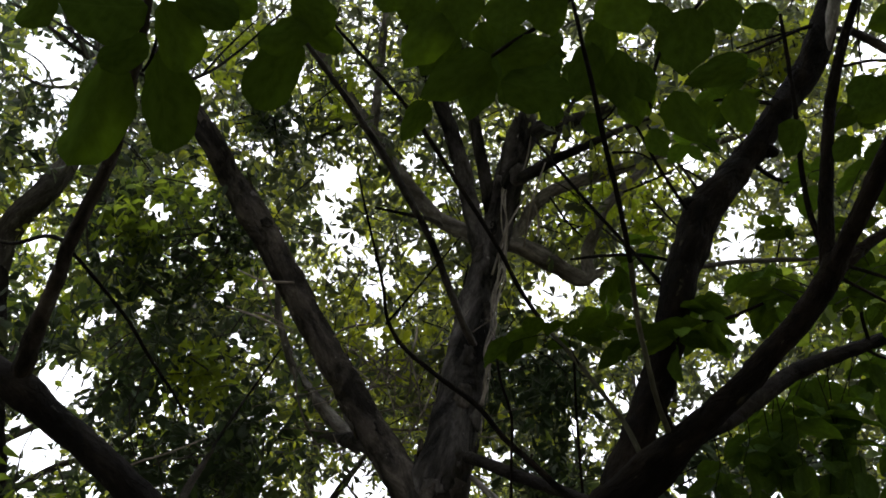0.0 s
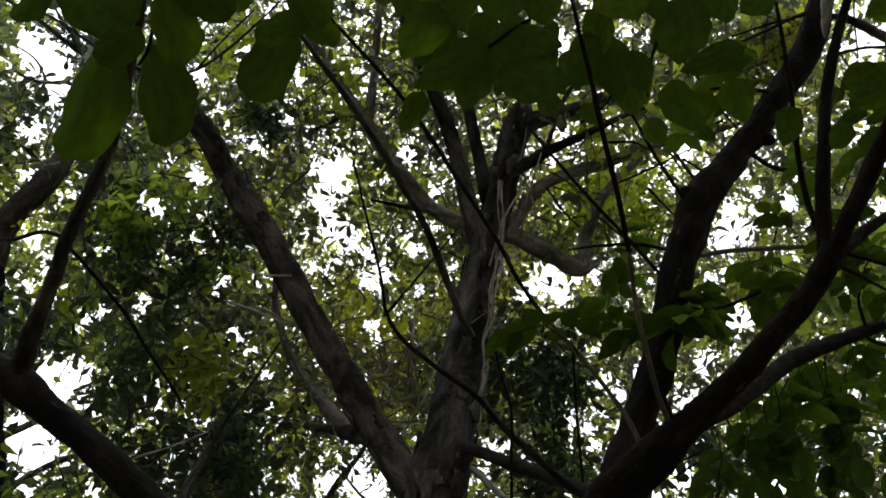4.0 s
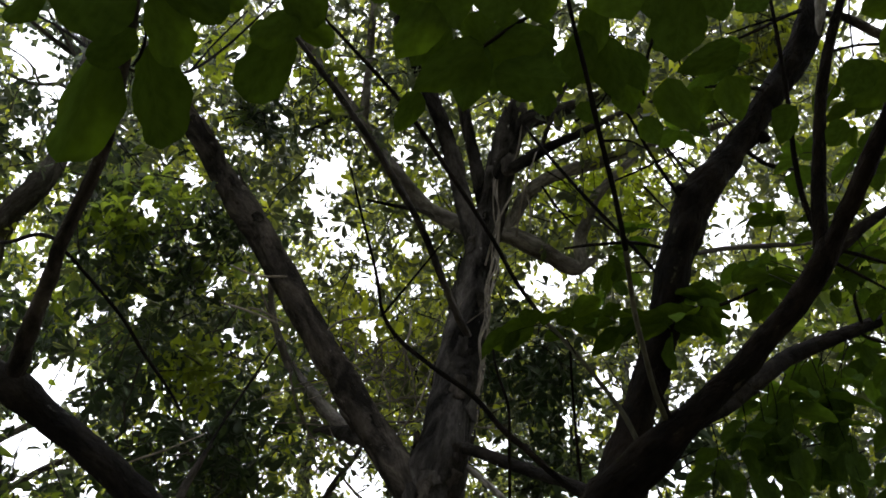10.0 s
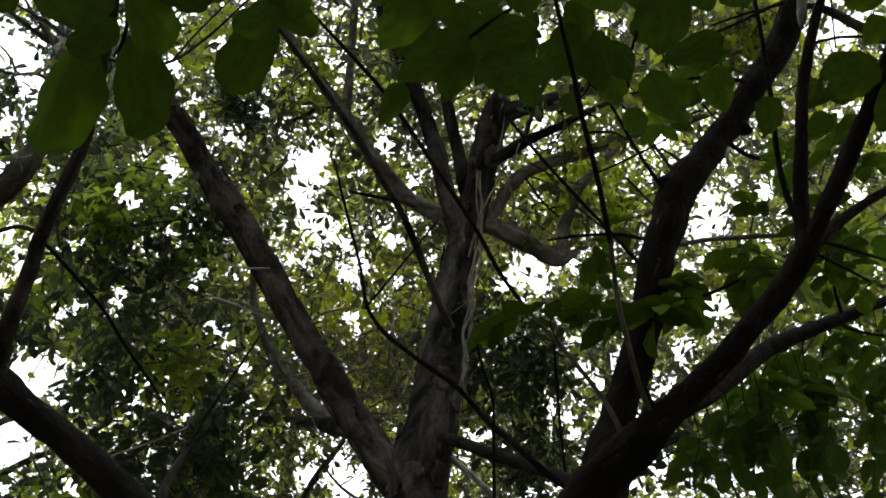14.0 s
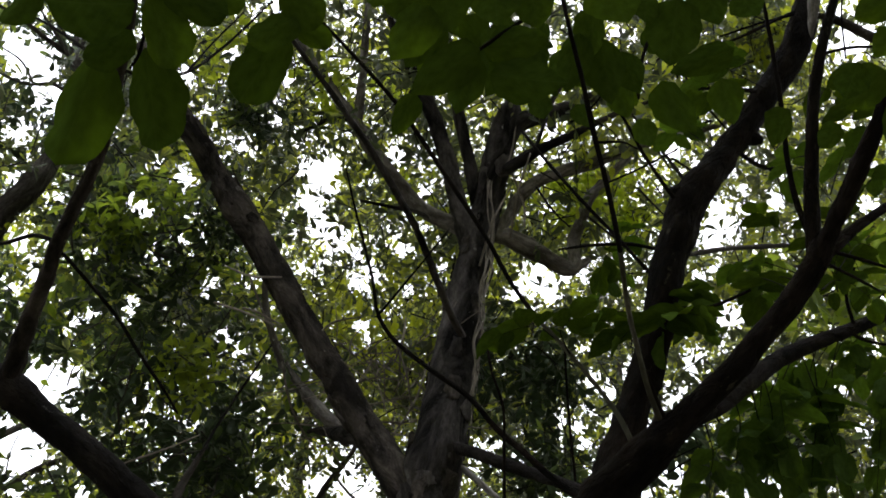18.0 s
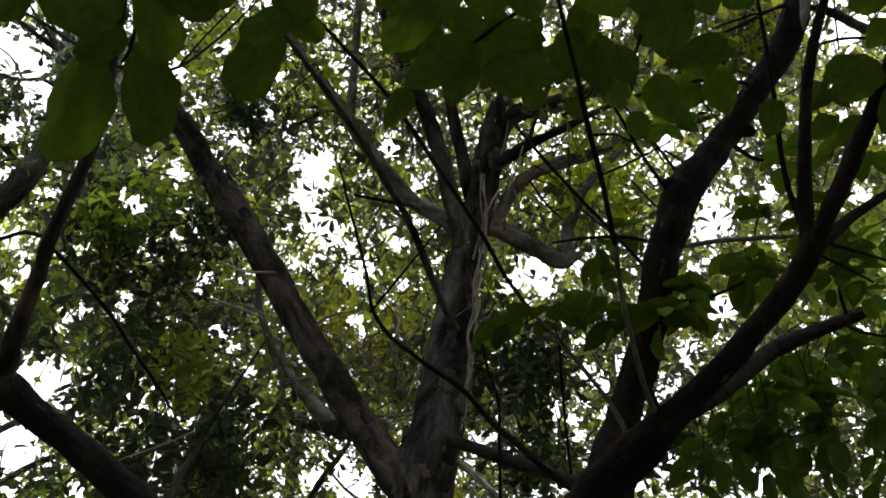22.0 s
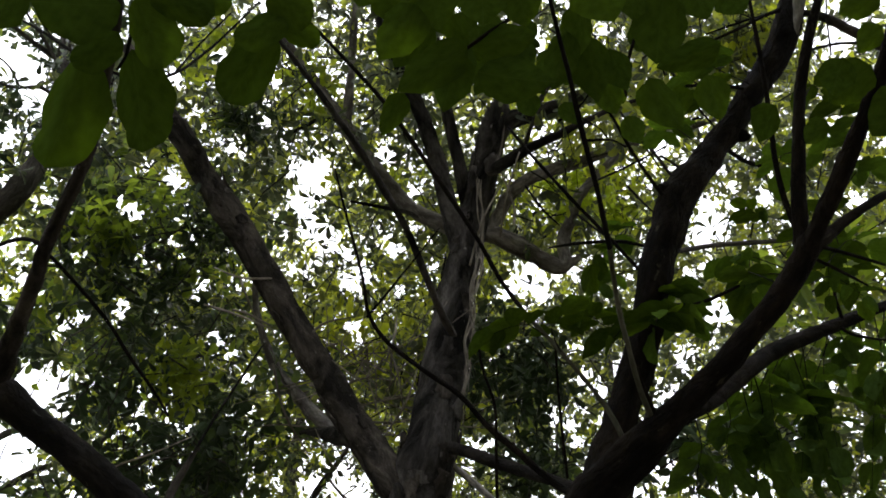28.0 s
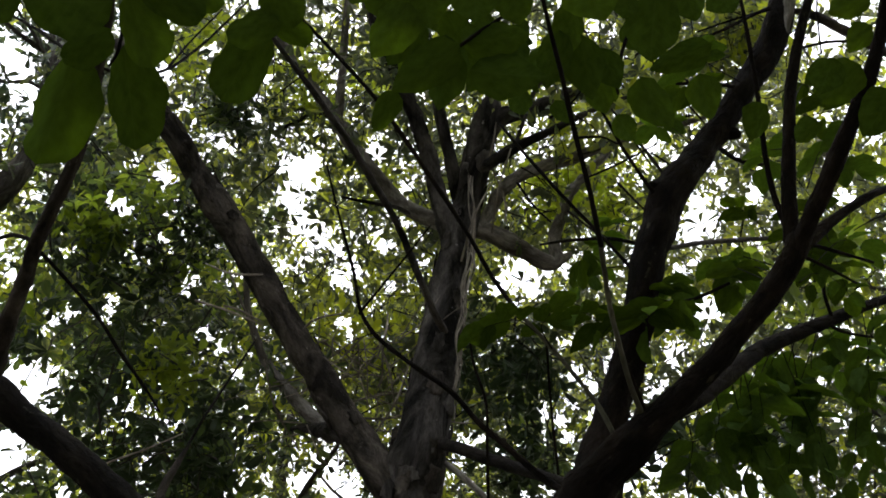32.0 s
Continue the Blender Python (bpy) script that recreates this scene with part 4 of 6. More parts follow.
limb("twig", tree_a, [(-1.081, 3.820, 4.182, 0.0060), (-1.007, 3.832, 4.167, 0.0066), (-0.886, 3.961, 4.164, 0.0040)], mat=dry_twig)
limb("twig", tree_a, [(-1.261, 3.884, 4.262, 0.0061), (-1.091, 3.917, 4.220, 0.0067), (-0.905, 4.055, 4.206, 0.0041)], mat=dry_twig)
limb("twig", tree_a, [(-0.811, 3.475, 4.137, 0.0055), (-0.969, 3.471, 4.141, 0.0061), (-1.122, 3.519, 4.242, 0.0038)], mat=dry_twig)
limb("twig", tree_a, [(-1.084, 4.351, 4.478, 0.0067), (-1.144, 4.253, 4.602, 0.0075), (-1.211, 4.261, 4.755, 0.0046)], mat=dry_twig)
limb("vine", tree_a, [(0.273, 3.801, 4.693, 0.0046), (0.260, 3.826, 4.580, 0.0039), (0.288, 3.852, 4.466, 0.0052), (0.257, 3.839, 4.353, 0.0052), (0.227, 3.844, 4.249, 0.0023), (0.201, 3.855, 4.138, 0.0032), (0.225, 3.859, 4.051, 0.0035), (0.195, 3.885, 3.937, 0.0050), (0.185, 3.884, 3.856, 0.0050), (0.181, 3.888, 3.738, 0.0022), (0.159, 3.895, 3.647, 0.0027), (0.146, 3.923, 3.531, 0.0029)], mat=bleached_vine)
limb("branch", tree_b, [(0.870, 2.224, 3.578, 0.0434), (0.821, 2.200, 3.575, 0.0333), (0.790, 2.180, 3.569, 0.0136)])
limb("branch", tree_b, [(1.106, 2.196, 3.857, 0.0311), (1.140, 2.192, 3.830, 0.0247), (1.165, 2.196, 3.825, 0.0124)])
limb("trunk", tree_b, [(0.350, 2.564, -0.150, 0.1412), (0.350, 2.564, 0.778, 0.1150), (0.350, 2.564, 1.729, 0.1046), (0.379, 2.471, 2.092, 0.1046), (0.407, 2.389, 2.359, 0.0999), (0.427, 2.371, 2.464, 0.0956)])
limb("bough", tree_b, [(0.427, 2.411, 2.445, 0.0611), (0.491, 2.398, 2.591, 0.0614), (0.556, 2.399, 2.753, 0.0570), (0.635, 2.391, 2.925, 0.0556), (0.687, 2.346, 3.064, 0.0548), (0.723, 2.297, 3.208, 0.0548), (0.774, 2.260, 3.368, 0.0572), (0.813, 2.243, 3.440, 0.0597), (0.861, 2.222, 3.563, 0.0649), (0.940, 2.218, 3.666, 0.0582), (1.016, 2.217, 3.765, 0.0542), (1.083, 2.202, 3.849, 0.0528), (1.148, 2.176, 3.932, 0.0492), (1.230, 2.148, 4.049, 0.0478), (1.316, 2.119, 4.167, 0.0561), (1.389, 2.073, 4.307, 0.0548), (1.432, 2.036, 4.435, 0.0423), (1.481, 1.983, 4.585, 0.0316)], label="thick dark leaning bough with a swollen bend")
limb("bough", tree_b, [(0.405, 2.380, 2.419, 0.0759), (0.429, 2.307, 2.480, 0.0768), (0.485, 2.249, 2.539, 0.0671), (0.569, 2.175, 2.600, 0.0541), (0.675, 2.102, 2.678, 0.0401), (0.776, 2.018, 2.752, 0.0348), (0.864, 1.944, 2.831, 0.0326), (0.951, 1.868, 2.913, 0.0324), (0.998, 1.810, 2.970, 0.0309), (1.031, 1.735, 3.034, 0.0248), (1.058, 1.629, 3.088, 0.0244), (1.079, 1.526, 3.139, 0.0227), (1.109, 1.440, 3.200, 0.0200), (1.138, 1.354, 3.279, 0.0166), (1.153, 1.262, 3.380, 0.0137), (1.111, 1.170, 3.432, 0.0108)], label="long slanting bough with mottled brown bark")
limb("bough", tree_b, [(0.920, 1.894, 2.884, 0.0290), (0.960, 1.852, 2.928, 0.0320), (0.998, 1.803, 2.976, 0.0330), (1.008, 1.785, 3.010, 0.0270), (1.014, 1.768, 3.040, 0.0150)], label="swollen collar of the fork")
limb("branch", tree_b, [(1.002, 1.833, 2.957, 0.0197), (1.002, 1.774, 3.065, 0.0222), (1.010, 1.730, 3.170, 0.0201), (1.026, 1.675, 3.289, 0.0180), (1.047, 1.625, 3.418, 0.0171), (1.083, 1.556, 3.555, 0.0155), (1.129, 1.500, 3.676, 0.0131), (1.189, 1.438, 3.821, 0.0102)])
limb("branch", tree_b, [(1.011, 1.802, 2.981, 0.0176), (1.066, 1.800, 3.032, 0.0192), (1.164, 1.803, 3.110, 0.0154), (1.284, 1.804, 3.189, 0.0122), (1.454, 1.857, 3.284, 0.0075)])
limb("branch", tree_b, [(0.997, 1.794, 3.023, 0.0082), (0.986, 1.778, 3.093, 0.0090), (0.970, 1.752, 3.158, 0.0084), (0.957, 1.704, 3.252, 0.0078), (0.951, 1.641, 3.365, 0.0071), (0.937, 1.566, 3.493, 0.0065), (0.913, 1.471, 3.648, 0.0051)])
limb("branch", tree_b, [(0.600, 2.126, 2.664, 0.0082), (0.554, 2.029, 2.707, 0.0075), (0.505, 1.890, 2.754, 0.0068), (0.463, 1.761, 2.790, 0.0065), (0.413, 1.559, 2.820, 0.0063)], label="pale greenish-brown foot of a long thin shoot", mat=shoot_bark)
limb("branch", tree_b, [(0.413, 1.559, 2.820, 0.0071), (0.356, 1.366, 2.840, 0.0060), (0.304, 1.207, 2.849, 0.0057), (0.265, 1.077, 2.853, 0.0048), (0.234, 0.986, 2.871, 0.0042), (0.214, 0.924, 2.887, 0.0036), (0.190, 0.869, 2.925, 0.0027)], label="dark slender top of the long shoot", mat=bark_dark)
limb("twig", tree_b, [(0.613, 2.123, 2.668, 0.0063), (0.577, 2.056, 2.704, 0.0055), (0.540, 1.983, 2.749, 0.0041)])
limb("branch", tree_b, [(0.545, 2.197, 2.589, 0.0076), (0.496, 2.177, 2.712, 0.0073), (0.433, 2.162, 2.812, 0.0069), (0.359, 2.146, 2.914, 0.0070), (0.281, 2.133, 3.011, 0.0066)], label="greyish-green foot of a long thin shoot", mat=shoot_bark)
limb("branch", tree_b, [(0.281, 2.133, 3.011, 0.0066), (0.209, 2.109, 3.123, 0.0066), (0.146, 2.053, 3.228, 0.0073), (0.081, 2.004, 3.323, 0.0074), (0.011, 1.954, 3.420, 0.0074), (-0.060, 1.888, 3.503, 0.0074), (-0.148, 1.812, 3.601, 0.0068), (-0.253, 1.732, 3.688, 0.0062), (-0.365, 1.643, 3.768, 0.0049), (-0.456, 1.559, 3.828, 0.0037)], label="long thin dark shoot")
limb("branch", tree_b, [(0.448, 2.337, 2.507, 0.0115), (0.375, 2.406, 2.581, 0.0120), (0.315, 2.421, 2.643, 0.0107), (0.252, 2.430, 2.712, 0.0101), (0.169, 2.431, 2.793, 0.0095), (0.082, 2.413, 2.896, 0.0089), (-0.044, 2.402, 2.992, 0.0082), (-0.156, 2.391, 3.088, 0.0075), (-0.212, 2.341, 3.160, 0.0062), (-0.231, 2.276, 3.251, 0.0052), (-0.257, 2.207, 3.339, 0.0046), (-0.290, 2.122, 3.438, 0.0040), (-0.318, 2.033, 3.532, 0.0030)])
limb("twig", tree_b, [(-0.219, 2.346, 3.150, 0.0042), (-0.151, 2.304, 3.220, 0.0040), (-0.046, 2.232, 3.325, 0.0034), (0.023, 2.178, 3.392, 0.0024)])
limb("twig", tree_b, [(0.184, 2.439, 2.539, 0.0048), (0.185, 2.384, 2.691, 0.0050), (0.186, 2.345, 2.821, 0.0045), (0.151, 2.315, 2.942, 0.0040), (0.140, 2.292, 3.052, 0.0035)])
limb("twig", tree_b, [(0.384, 2.340, 2.584, 0.0042), (0.378, 2.306, 2.709, 0.0043), (0.374, 2.269, 2.838, 0.0038), (0.359, 2.145, 2.915, 0.0037)])
limb("branch", tree_b, [(0.615, 2.163, 2.632, 0.0186), (0.727, 2.180, 2.708, 0.0239), (0.840, 2.292, 2.808, 0.0271), (0.957, 2.395, 2.920, 0.0287), (1.128, 2.521, 3.083, 0.0304), (1.267, 2.577, 3.174, 0.0282), (1.453, 2.628, 3.272, 0.0262), (1.666, 2.673, 3.376, 0.0216), (1.898, 2.720, 3.478, 0.0159)], label="smooth brown side branch")
limb("twig", tree_b, [(1.062, 2.213, 3.802, 0.0093), (1.173, 2.288, 3.788, 0.0085), (1.298, 2.337, 3.806, 0.0057)])
limb("twig", tree_b, [(0.714, 2.273, 3.158, 0.0082), (0.800, 2.242, 3.115, 0.0073), (0.864, 2.190, 3.101, 0.0063), (0.943, 2.122, 3.107, 0.0047)])
limb("twig", tree_b, [(0.782, 2.290, 3.379, 0.0069), (0.669, 2.351, 3.464, 0.0072), (0.548, 2.431, 3.523, 0.0065), (0.438, 2.520, 3.572, 0.0048)])
limb("twig", tree_b, [(0.819, 2.212, 3.528, 0.0079), (0.763, 2.154, 3.554, 0.0069), (0.674, 2.047, 3.610, 0.0060), (0.587, 1.931, 3.677, 0.0050), (0.504, 1.851, 3.697, 0.0041)])
limb("branch", tree_b, [(1.135, 1.213, 3.426, 0.0112), (0.922, 1.120, 3.318, 0.0104), (0.695, 1.079, 3.224, 0.0094), (0.428, 1.034, 3.136, 0.0084), (0.220, 1.006, 3.057, 0.0076), (0.018, 0.982, 3.040, 0.0069), (-0.199, 0.961, 3.018, 0.0063), (-0.389, 0.952, 2.996, 0.0058), (-0.567, 0.956, 2.975, 0.0048), (-0.705, 0.953, 2.979, 0.0038), (-0.833, 0.946, 2.988, 0.0029)], label="overhanging leafy branch")
limb("twig", tree_b, [(0.242, 1.003, 3.061, 0.0040), (0.175, 1.041, 3.013, 0.0040), (0.107, 1.062, 2.969, 0.0040), (0.057, 1.076, 2.935, 0.0035), (0.018, 1.080, 2.930, 0.0025)])
limb("twig", tree_b, [(-0.546, 0.954, 2.978, 0.0038), (-0.559, 0.992, 2.929, 0.0038), (-0.573, 1.031, 2.879, 0.0033), (-0.591, 1.050, 2.855, 0.0024)])
limb("twig", tree_b, [(-0.242, 0.961, 3.018, 0.0034), (-0.275, 0.997, 2.971, 0.0034), (-0.299, 1.034, 2.924, 0.0029)])
limb("twig", tree_b, [(0.542, 1.047, 3.168, 0.0043), (0.494, 1.088, 3.115, 0.0043), (0.435, 1.132, 3.059, 0.0043), (0.409, 1.190, 2.984, 0.0037), (0.414, 1.219, 2.963, 0.0027)])
limb("twig", tree_b, [(0.938, 1.120, 3.319, 0.0023), (0.914, 1.185, 3.250, 0.0022), (0.933, 1.277, 3.164, 0.0022)])
# grey bark here imitates the glare of the sky behind this branch
limb("branch", tree_b, [(1.437, 2.019, 4.328, 0.0098), (1.544, 2.067, 4.363, 0.0163), (1.675, 2.135, 4.373, 0.0194), (1.820, 2.207, 4.371, 0.0212), (2.008, 2.296, 4.359, 0.0178)], mat=bark_bough)
limb("twig", tree_b, [(1.460, 2.120, 4.221, 0.0061), (1.589, 2.103, 4.242, 0.0062), (1.734, 2.116, 4.258, 0.0051)])
limb("twig", tree_b, [(1.365, 2.030, 4.362, 0.0074), (1.263, 2.017, 4.289, 0.0072), (1.152, 2.003, 4.202, 0.0069), (1.057, 2.033, 4.173, 0.0046)])
limb("twig", tree_b, [(1.344, 2.004, 4.313, 0.0048), (1.214, 2.054, 4.317, 0.0048), (1.075, 2.093, 4.290, 0.0036)])
limb("twig", tree_b, [(1.162, 2.121, 4.005, 0.0057), (1.040, 2.083, 3.975, 0.0044), (0.903, 2.013, 3.895, 0.0032)])
limb("branch", tree_b, [(0.763, 2.302, 3.364, 0.0065), (0.918, 2.449, 3.500, 0.0090), (1.131, 2.595, 3.639, 0.0103), (1.408, 2.745, 3.771, 0.0094), (1.636, 2.896, 3.903, 0.0066)], label="slender grey branch", mat=bark_far)
limb("twig", tree_b, [(1.034, 1.788, 2.999, 0.0061), (1.116, 1.823, 3.003, 0.0055), (1.258, 1.884, 3.005, 0.0042)])
limb("twig", tree_b, [(1.022, 1.808, 2.973, 0.0054), (1.109, 1.854, 2.963, 0.0048), (1.211, 1.920, 2.960, 0.0035)])
limb("twig", tree_b, [(1.474, 2.619, 3.283, 0.0074), (1.546, 2.644, 3.251, 0.0065), (1.680, 2.660, 3.231, 0.0046)])
limb("twig", tree_b, [(1.514, 2.630, 3.302, 0.0075), (1.474, 2.543, 3.380, 0.0065), (1.480, 2.440, 3.431, 0.0046)])
limb("twig", tree_b, [(0.705, 2.331, 3.326, 0.0067), (0.629, 2.344, 3.472, 0.0070), (0.506, 2.330, 3.653, 0.0072), (0.385, 2.311, 3.840, 0.0064), (0.298, 2.309, 4.005, 0.0055)])
limb("bough", tree_b, [(1.373, 2.003, 4.170, 0.0035), (1.371, 1.982, 4.196, 0.0106), (1.382, 1.961, 4.249, 0.0194), (1.412, 1.940, 4.353, 0.0231), (1.459, 1.912, 4.515, 0.0193)], label="pale split wood of a broken fork", mat=bark_pale)
limb("twig", tree_b, [(0.922, 2.167, 4.186, 0.0044), (0.989, 2.195, 4.029, 0.0043), (1.071, 2.218, 3.877, 0.0031)])
limb("twig", tree_b, [(0.948, 2.146, 4.051, 0.0049), (1.075, 2.144, 4.053, 0.0042), (1.230, 2.151, 4.044, 0.0032)])
limb("twig", tree_b, [(0.668, 2.511, 3.909, 0.0046), (0.763, 2.405, 3.881, 0.0044), (0.884, 2.287, 3.870, 0.0032)])
limb("twig", tree_b, [(0.836, 2.236, 3.773, 0.0048), (0.885, 2.224, 3.707, 0.0041), (0.918, 2.222, 3.629, 0.0030)])
limb("twig", tree_b, [(0.826, 2.107, 4.264, 0.0060), (0.882, 2.137, 4.225, 0.0044), (0.912, 2.188, 4.160, 0.0033)])
limb("twig", tree_b, [(0.540, 2.504, 4.242, 0.0062), (0.625, 2.429, 4.258, 0.0047), (0.676, 2.342, 4.288, 0.0035)])
limb("twig", tree_b, [(0.781, 2.413, 4.196, 0.0049), (0.833, 2.384, 3.990, 0.0044), (0.863, 2.337, 3.806, 0.0032)])
limb("twig", tree_b, [(0.918, 2.125, 3.916, 0.0044), (0.969, 2.068, 3.907, 0.0041), (1.008, 2.007, 3.904, 0.0030)])
limb("twig", tree_b, [(0.612, 2.747, 3.931, 0.0053), (0.690, 2.683, 3.770, 0.0046), (0.736, 2.599, 3.633, 0.0033)])
limb("twig", tree_b, [(0.781, 2.525, 3.891, 0.0047), (0.828, 2.496, 3.765, 0.0044), (0.873, 2.461, 3.647, 0.0032)])
limb("twig", tree_b, [(0.430, 2.896, 4.228, 0.0052), (0.502, 2.925, 4.109, 0.0051), (0.570, 2.931, 4.021, 0.0038)])
limb("twig", tree_b, [(0.980, 2.150, 3.883, 0.0048), (0.912, 2.203, 3.896, 0.0042), (0.841, 2.239, 3.932, 0.0032)])
limb("twig", tree_b, [(0.641, 2.485, 4.105, 0.0067), (0.729, 2.448, 4.070, 0.0046), (0.781, 2.430, 4.012, 0.0034)])
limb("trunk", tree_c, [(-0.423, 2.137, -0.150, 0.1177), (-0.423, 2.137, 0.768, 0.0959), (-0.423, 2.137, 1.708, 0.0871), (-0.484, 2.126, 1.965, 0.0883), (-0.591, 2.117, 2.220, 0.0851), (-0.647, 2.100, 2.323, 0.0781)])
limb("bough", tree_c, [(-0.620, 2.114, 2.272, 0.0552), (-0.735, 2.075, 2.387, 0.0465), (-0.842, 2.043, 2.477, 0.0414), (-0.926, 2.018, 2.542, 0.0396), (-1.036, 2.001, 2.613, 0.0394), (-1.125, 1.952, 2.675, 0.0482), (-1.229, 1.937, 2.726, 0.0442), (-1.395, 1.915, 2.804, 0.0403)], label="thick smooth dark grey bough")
limb("bough", tree_c, [(-1.134, 1.958, 2.668, 0.0263), (-1.097, 1.895, 2.715, 0.0268), (-1.044, 1.799, 2.756, 0.0219), (-0.975, 1.689, 2.816, 0.0186), (-0.918, 1.586, 2.867, 0.0173), (-0.849, 1.487, 2.913, 0.0158), (-0.795, 1.409, 2.948, 0.0144), (-0.754, 1.335, 2.978, 0.0132), (-0.711, 1.238, 3.021, 0.0117), (-0.673, 1.153, 3.048, 0.0105), (-0.641, 1.071, 3.072, 0.0088), (-0.614, 0.978, 3.110, 0.0062)], label="slim upright fork with dark grey bark", mat=bark_bough)
limb("twig", tree_c, [(-0.922, 1.607, 2.857, 0.0047), (-0.877, 1.703, 2.831, 0.0049), (-0.838, 1.845, 2.812, 0.0051), (-0.823, 1.983, 2.798, 0.0053), (-0.787, 2.134, 2.767, 0.0048), (-0.779, 2.265, 2.761, 0.0033)])
limb("twig", tree_c, [(-0.920, 1.598, 2.868, 0.0061), (-1.010, 1.633, 2.921, 0.0056), (-1.119, 1.685, 2.936, 0.0050), (-1.218, 1.715, 2.979, 0.0044)])
limb("branch", tree_c, [(-0.646, 2.120, 2.330, 0.0180), (-0.690, 2.133, 2.443, 0.0130), (-0.670, 2.169, 2.560, 0.0090), (-0.650, 2.180, 2.620, 0.0048)], label="stubby brown foot of a thin dark shoot", mat=bark_bough)
limb("branch", tree_c, [(-0.670, 2.169, 2.560, 0.0042), (-0.628, 2.189, 2.696, 0.0040), (-0.571, 2.204, 2.840, 0.0036), (-0.521, 2.226, 2.974, 0.0030)])
limb("twig", tree_c, [(-0.834, 2.041, 2.480, 0.0030), (-0.821, 2.073, 2.520, 0.0030), (-0.754, 2.145, 2.590, 0.0026), (-0.684, 2.212, 2.667, 0.0018)], mat=dry_twig)
limb("twig", tree_c, [(-0.706, 1.222, 3.058, 0.0037), (-0.672, 1.293, 3.113, 0.0039), (-0.633, 1.384, 3.239, 0.0042), (-0.589, 1.446, 3.404, 0.0037), (-0.537, 1.467, 3.540, 0.0031), (-0.484, 1.459, 3.631, 0.0024)])
limb("twig", tree_c, [(-0.633, 1.384, 3.239, 0.0035), (-0.611, 1.436, 3.416, 0.0030), (-0.552, 1.447, 3.564, 0.0023)])
limb("twig", tree_c, [(-0.700, 1.211, 3.055, 0.0037), (-0.842, 1.285, 3.204, 0.0040), (-0.991, 1.346, 3.369, 0.0036), (-1.159, 1.409, 3.532, 0.0031)])
limb("twig", tree_c, [(-0.917, 1.320, 3.289, 0.0028), (-0.961, 1.302, 3.344, 0.0021), (-0.982, 1.268, 3.388, 0.0021)])
# dark bark paints in the shade of a trunk standing against the light
limb("trunk", tree_d, [(-2.744, 4.784, -0.150, 0.1882), (-2.744, 4.784, 1.034, 0.1534), (-2.744, 4.784, 2.298, 0.1394), (-2.722, 4.879, 3.151, 0.1275), (-2.736, 4.837, 3.530, 0.0963), (-2.907, 4.824, 4.034, 0.0950), (-3.126, 4.862, 4.635, 0.0946), (-3.294, 4.765, 5.328, 0.0884)], mat=bark_dark)
limb("bough", tree_d, [(-3.248, 4.808, 5.111, 0.0869), (-3.238, 4.728, 5.375, 0.0884), (-3.155, 4.655, 5.550, 0.0891), (-3.042, 4.635, 5.738, 0.0906), (-2.970, 4.653, 6.039, 0.0807), (-2.954, 4.632, 6.392, 0.0657), (-2.953, 4.577, 6.786, 0.0610), (-2.993, 4.512, 7.195, 0.0535), (-3.041, 4.435, 7.619, 0.0430), (-3.091, 4.316, 8.096, 0.0295)], label="reddish-brown limb")
limb("twig", tree_d, [(-2.962, 4.605, 6.751, 0.0181), (-3.088, 4.516, 6.783, 0.0157), (-3.265, 4.483, 6.745, 0.0111), (-3.436, 4.362, 6.737, 0.0088)])
limb("twig", tree_d, [(-2.973, 4.532, 7.007, 0.0183), (-3.111, 4.331, 7.183, 0.0136), (-3.201, 4.188, 7.284, 0.0113), (-3.221, 3.990, 7.376, 0.0067)])
limb("twig", tree_d, [(-3.221, 4.477, 6.752, 0.0111), (-3.285, 4.340, 6.846, 0.0088), (-3.414, 4.240, 6.893, 0.0066)])
limb("branch", tree_d, [(-2.958, 4.585, 6.695, 0.0359), (-2.859, 4.616, 6.899, 0.0275), (-2.659, 4.605, 7.238, 0.0189)])
limb("branch", tree_d, [(-3.064, 4.494, 7.137, 0.0231), (-3.180, 4.405, 7.169, 0.0206), (-3.359, 4.230, 7.231, 0.0158), (-3.577, 4.072, 7.271, 0.0111)])

bark_flakes(tree_a, TRUNK_LINE, 0.18, 0.8, 60, 3, (bark_grey, bark_bough, bark_grey))
bark_flakes(tree_a, BOUGH_LINE, 0.05, 0.95, 26, 4, (bark_bough, bark_bough, bark_far))

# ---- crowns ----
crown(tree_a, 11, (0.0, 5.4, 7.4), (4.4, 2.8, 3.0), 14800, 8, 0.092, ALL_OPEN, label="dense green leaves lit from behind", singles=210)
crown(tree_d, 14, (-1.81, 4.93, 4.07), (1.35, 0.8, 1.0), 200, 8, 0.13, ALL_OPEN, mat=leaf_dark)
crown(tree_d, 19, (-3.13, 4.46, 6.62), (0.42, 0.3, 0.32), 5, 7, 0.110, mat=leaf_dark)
crown(tree_d, 24, (-1.51, 4.40, 4.09), (0.28, 0.3, 0.2), 19, 7, 0.103, mat=leaf_sunlit)
crown(tree_a, 25, (1.17, 4.81, 5.84), (0.4, 0.3, 0.3), 40, 7, 0.103, ALL_OPEN, mat=leaf_sunlit)
crown(tree_a, 26, (-0.59, 4.73, 7.24), (0.4, 0.3, 0.3), 34, 7, 0.110, ALL_OPEN, mat=leaf_sunlit)
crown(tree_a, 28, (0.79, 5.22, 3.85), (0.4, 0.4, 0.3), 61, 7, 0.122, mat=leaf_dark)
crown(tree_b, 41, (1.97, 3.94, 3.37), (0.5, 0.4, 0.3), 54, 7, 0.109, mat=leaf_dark)
